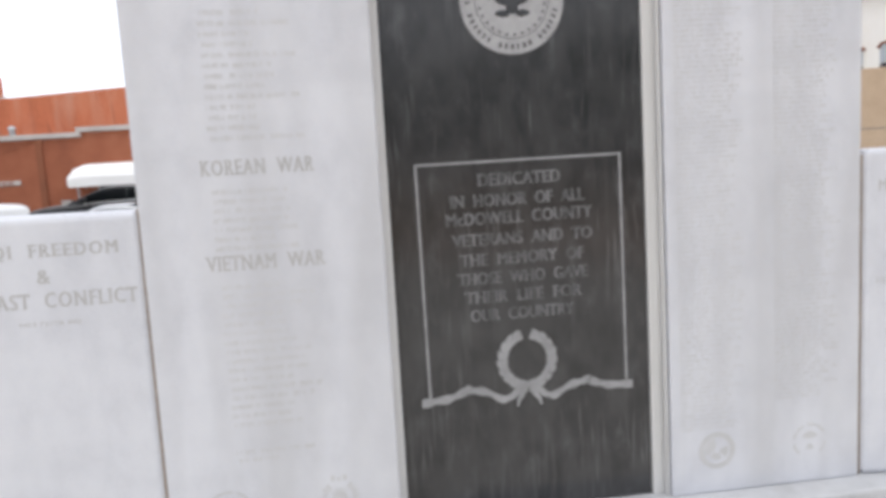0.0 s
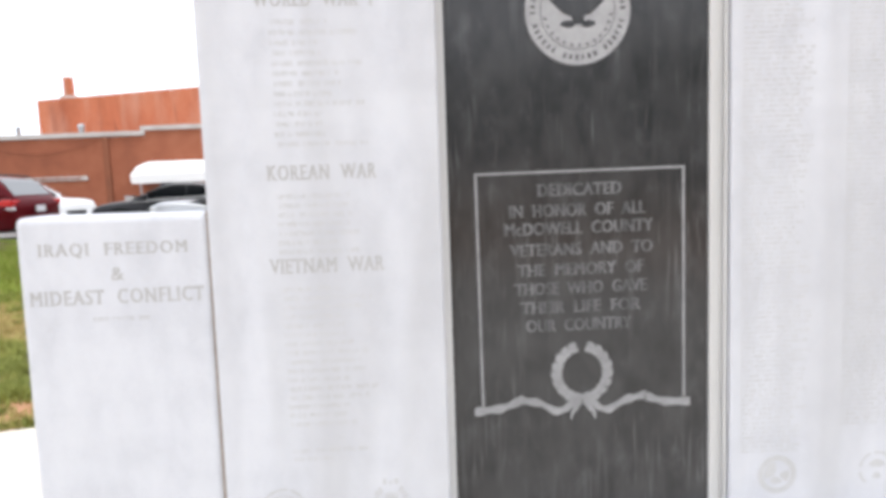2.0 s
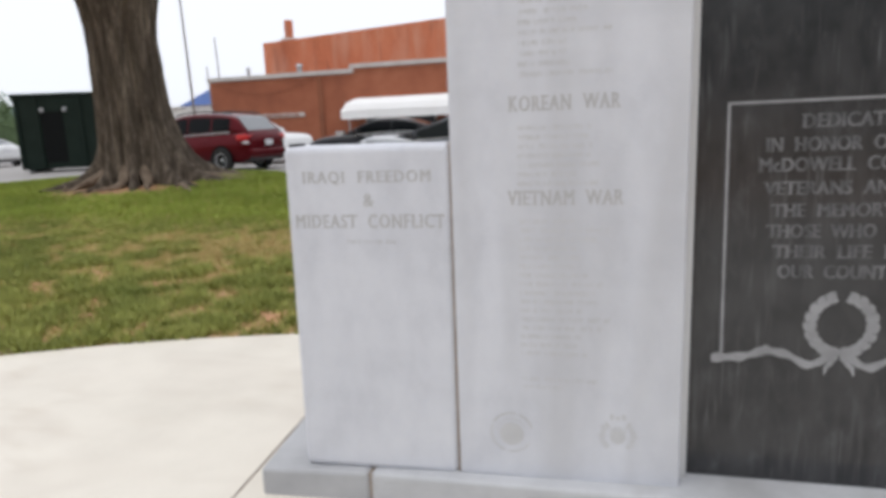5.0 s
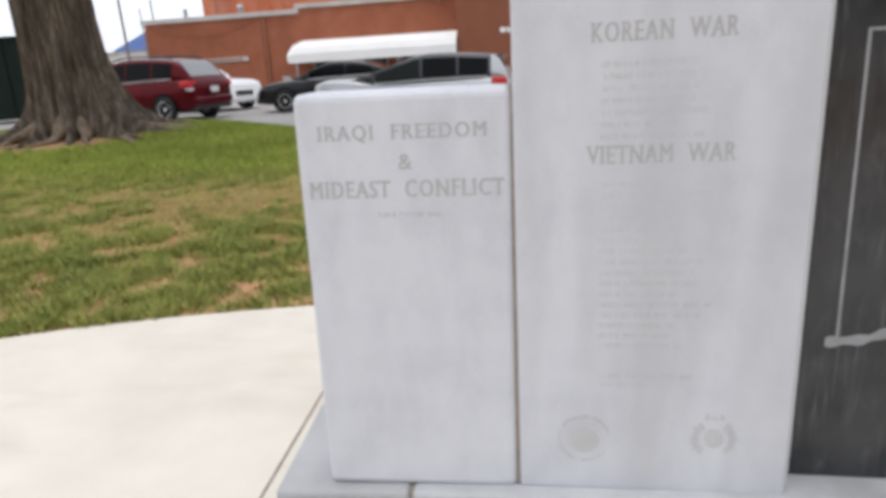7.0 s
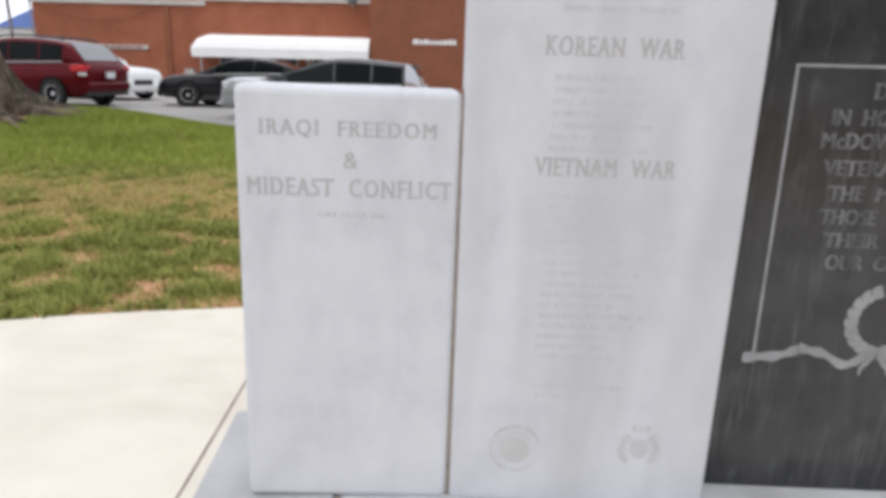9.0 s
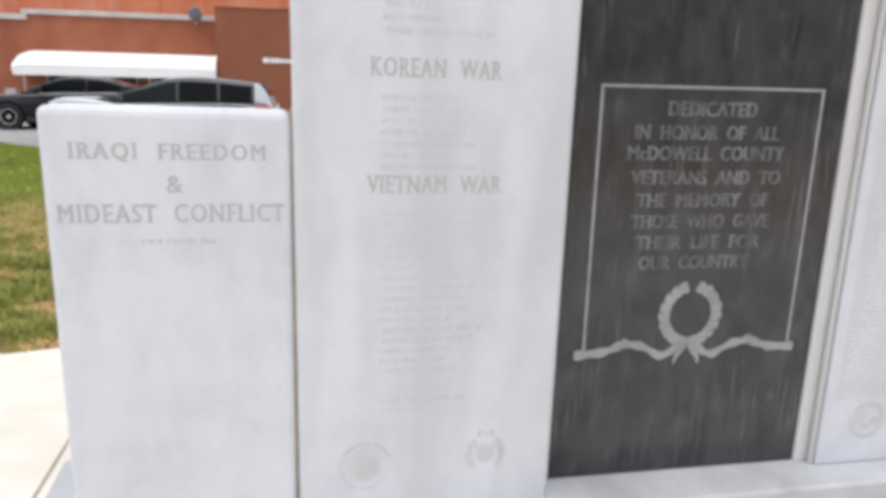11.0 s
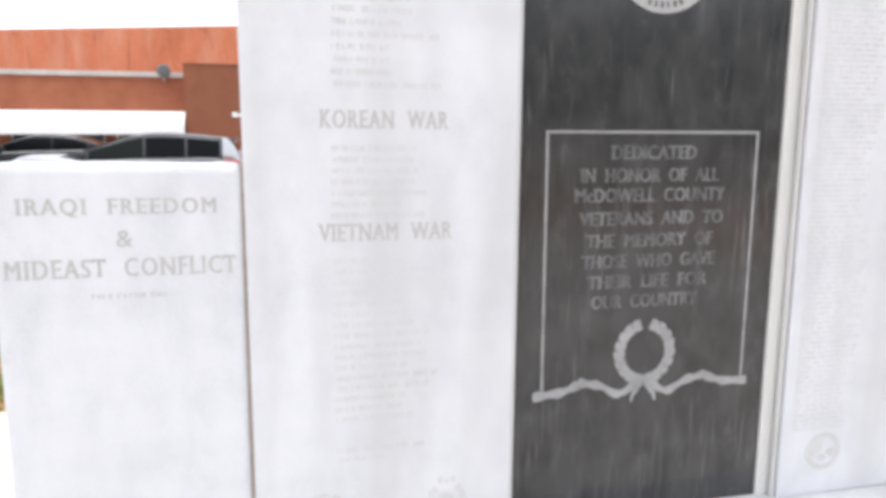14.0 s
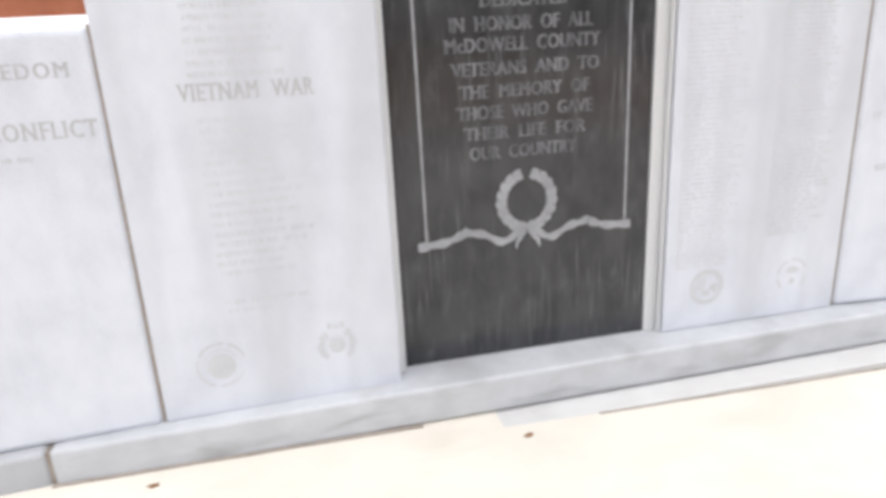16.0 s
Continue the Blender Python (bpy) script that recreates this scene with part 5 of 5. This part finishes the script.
for x0, x1 in ((-6.4, -4.3), (-3.8, -1.6), (0.4, 2.1), (2.4, 3.8), (4.6, 5.7)):
    w = part("shop_window", box(x0, x1, -0.08, 0.05, 0.4, 2.6), GLASS_WIN, shop_a)
    part("frame", box(x0 - 0.1, x1 + 0.1, -0.06, 0.04, 0.3, 2.7), CREAM, w)
bm = bmesh.new()
v = [bm.verts.new(p) for p in ((2.4, -0.05, 3.75), (4.1, -0.05, 3.75), (4.1, -1.2, 2.7), (2.4, -1.2, 2.7), (2.4, -0.05, 3.67), (4.1, -0.05, 3.67), (4.1, -1.2, 2.62), (2.4, -1.2, 2.62))]
for q in ((0, 1, 2, 3), (4, 5, 6, 7), (0, 1, 5, 4), (1, 2, 6, 5), (2, 3, 7, 6), (3, 0, 4, 7)):
    bm.faces.new([v[i] for i in q])
part("awning", bm, textured("pale_green_awning", [(0.3, (0.40, 0.47, 0.28)), (0.7, (0.52, 0.58, 0.38))], scale=2, bump=0), shop_a, "pale green sloping awning")

shop_b = thing("shop_building", pose(29.124, 29.887, 0.0, 0, 0, -76), "two-storey cream shop with tall arched windows over a buff fascia", "building")
part("wall", box(-0.08, 16, 0, 12, 0, 10.2), CREAM, shop_b)
part("cornice", box(-0.1, 16.1, -0.4, 0.3, 10.2, 10.7, bevel=0.05), BUFF, shop_b)
for x in (0.76, 2.6, 4.45, 6.3, 8.15, 10.0, 11.85, 13.7):
    arched_window(shop_b, x, 4.72, 6.78, 0.66, False)
part("fascia", box(0.0, 16, -0.55, 0, 2.72, 3.95, bevel=0.04), BUFF, shop_b, "buff horizontal shopfront fascia")
for z in (3.0, 3.3, 3.6):
    part("fascia_line", box(0.0, 16, -0.575, -0.55, z, z + 0.04), CREAM, shop_b)
for x in (0.1, 3.6, 8.0, 12.0, 15.6):
    part("column", box(x - 0.05, x + 0.35, -0.35, 0.05, 0, 2.72, bevel=0.03), BUFF, shop_b)
for x0, x1 in ((0.6, 2.4), (4.1, 5.6), (6.4, 7.8), (8.5, 10.0), (10.4, 11.8), (12.5, 15.3)):
    w = part("shop_window", box(x0, x1, -0.05, 0.05, 0.4, 2.68), GLASS_WIN, shop_b)
    part("frame", box(x0 - 0.08, x1 + 0.08, -0.03, 0.04, 0.3, 2.72), BRICK_BROWN, w)
part("doorway", box(2.6, 3.5, -0.04, 0.05, 0.0, 2.68), DARK, shop_b)
part("doorway", box(5.65, 6.35, -0.04, 0.05, 0.0, 2.68), DARK, shop_b)

# free-standing tan brick wall block near the street
tan = thing("brick_block", pose(16.4, 23.3, -0.02, 0, 0, -22), "tan brick wall block with a dark side beside the street", "wall")
part("wall", box(-1.0, 2.72, 0, 0.55, 0, 4.12, bevel=0.01), BRICK_TAN, tan)
part("edge_pier", box(2.722, 3.02, -0.04, 0.6, 0, 4.14, bevel=0.01), textured("olive_brown_edge", [(0.3, (0.15, 0.10, 0.035)), (0.7, (0.22, 0.15, 0.06))], scale=2, bump=0.05), tan, "olive-brown edge pier")
part("course", box(-0.98, 2.71, -0.012, 0.0, 1.95, 2.0), JOINT, tan)

# street lamp in front of the shops
lamp = thing("street_lamp", pose(26.85, 28.55, 0.05), "dull grey iron street lamp before the shops", "street lamp")
part("post", cyl((0, 0, 0), (0, 0, 2.8), 0.05, 0.04, n=10), DULL_GREY, lamp)
part("lantern", cyl((0, 0, 2.8), (0, 0, 3.2), 0.09, 0.16, n=8), DULL_GREY, lamp)
part("cap", cyl((0, 0, 3.2), (0, 0, 3.4), 0.19, 0.03, n=8), DULL_GREY, lamp)


# ---- far trees and hills ----
def tree_belt(name, arcs, seed, label):
    rnd = random.Random(seed)
    verts, faces = [], []
    for a0, a1, dist, h, count in arcs:
        for _ in range(count):
            a = radians(rnd.uniform(a0, a1))
            d = dist * rnd.uniform(0.94, 1.08)
            cx, cy, ch = d * math.sin(a), d * math.cos(a), h * rnd.uniform(0.65, 1.15)
            for _ in range(280):
                r = rnd.random() ** 0.4
                th, ph = rnd.uniform(0, 2 * math.pi), rnd.uniform(-1, 1)
                q = math.sqrt(1 - ph * ph)
                c = Vector((cx + r * ch * 0.42 * q * math.cos(th), cy + r * ch * 0.42 * q * math.sin(th), ch * 0.52 + r * ch * 0.48 * ph))
                u = Vector((rnd.uniform(-1, 1), rnd.uniform(-1, 1), rnd.uniform(-1, 1))).normalized() * ch * 0.036
                v = u.orthogonal().normalized() * ch * 0.028
                k = len(verts)
                verts += [c - u, c + v, c + u, c - v]
                faces.append((k, k + 1, k + 2, k + 3))
    me = bpy.data.meshes.new(name)
    me.from_pydata(verts, [], faces)
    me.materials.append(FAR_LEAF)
    return tagged(new(name, me), label, "trees", kind="stuff")


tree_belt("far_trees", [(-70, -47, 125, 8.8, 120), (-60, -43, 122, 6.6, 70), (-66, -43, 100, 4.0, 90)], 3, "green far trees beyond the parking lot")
# unseen trees behind the camera, added to darken what the black panel reflects
tree_belt("square_trees", [(120, 240, 46, 11.0, 70)], 4, "unseen green trees added to darken the black panel's reflection")

bm = bmesh.new()
rows = []
for i in range(181):
    a = 2 * math.pi * i / 180
    h = 62 + 30 * noise.noise(Vector((math.cos(a) * 4, math.sin(a) * 4, 0.5))) + 12 * noise.noise(Vector((math.cos(a) * 14, math.sin(a) * 14, 2)))
    rows.append([bm.verts.new((r * math.sin(a), r * math.cos(a), z)) for r, z in ((1500, -5), (1750, h), (2000, -5))])
for a, b in zip(rows, rows[1:]):
    for j in range(2):
        bm.faces.new((a[j], b[j], b[j + 1], a[j + 1]))
tagged(part("backdrop", bm, HILL), "hazy blue hills on the horizon", "hills", kind="structure")
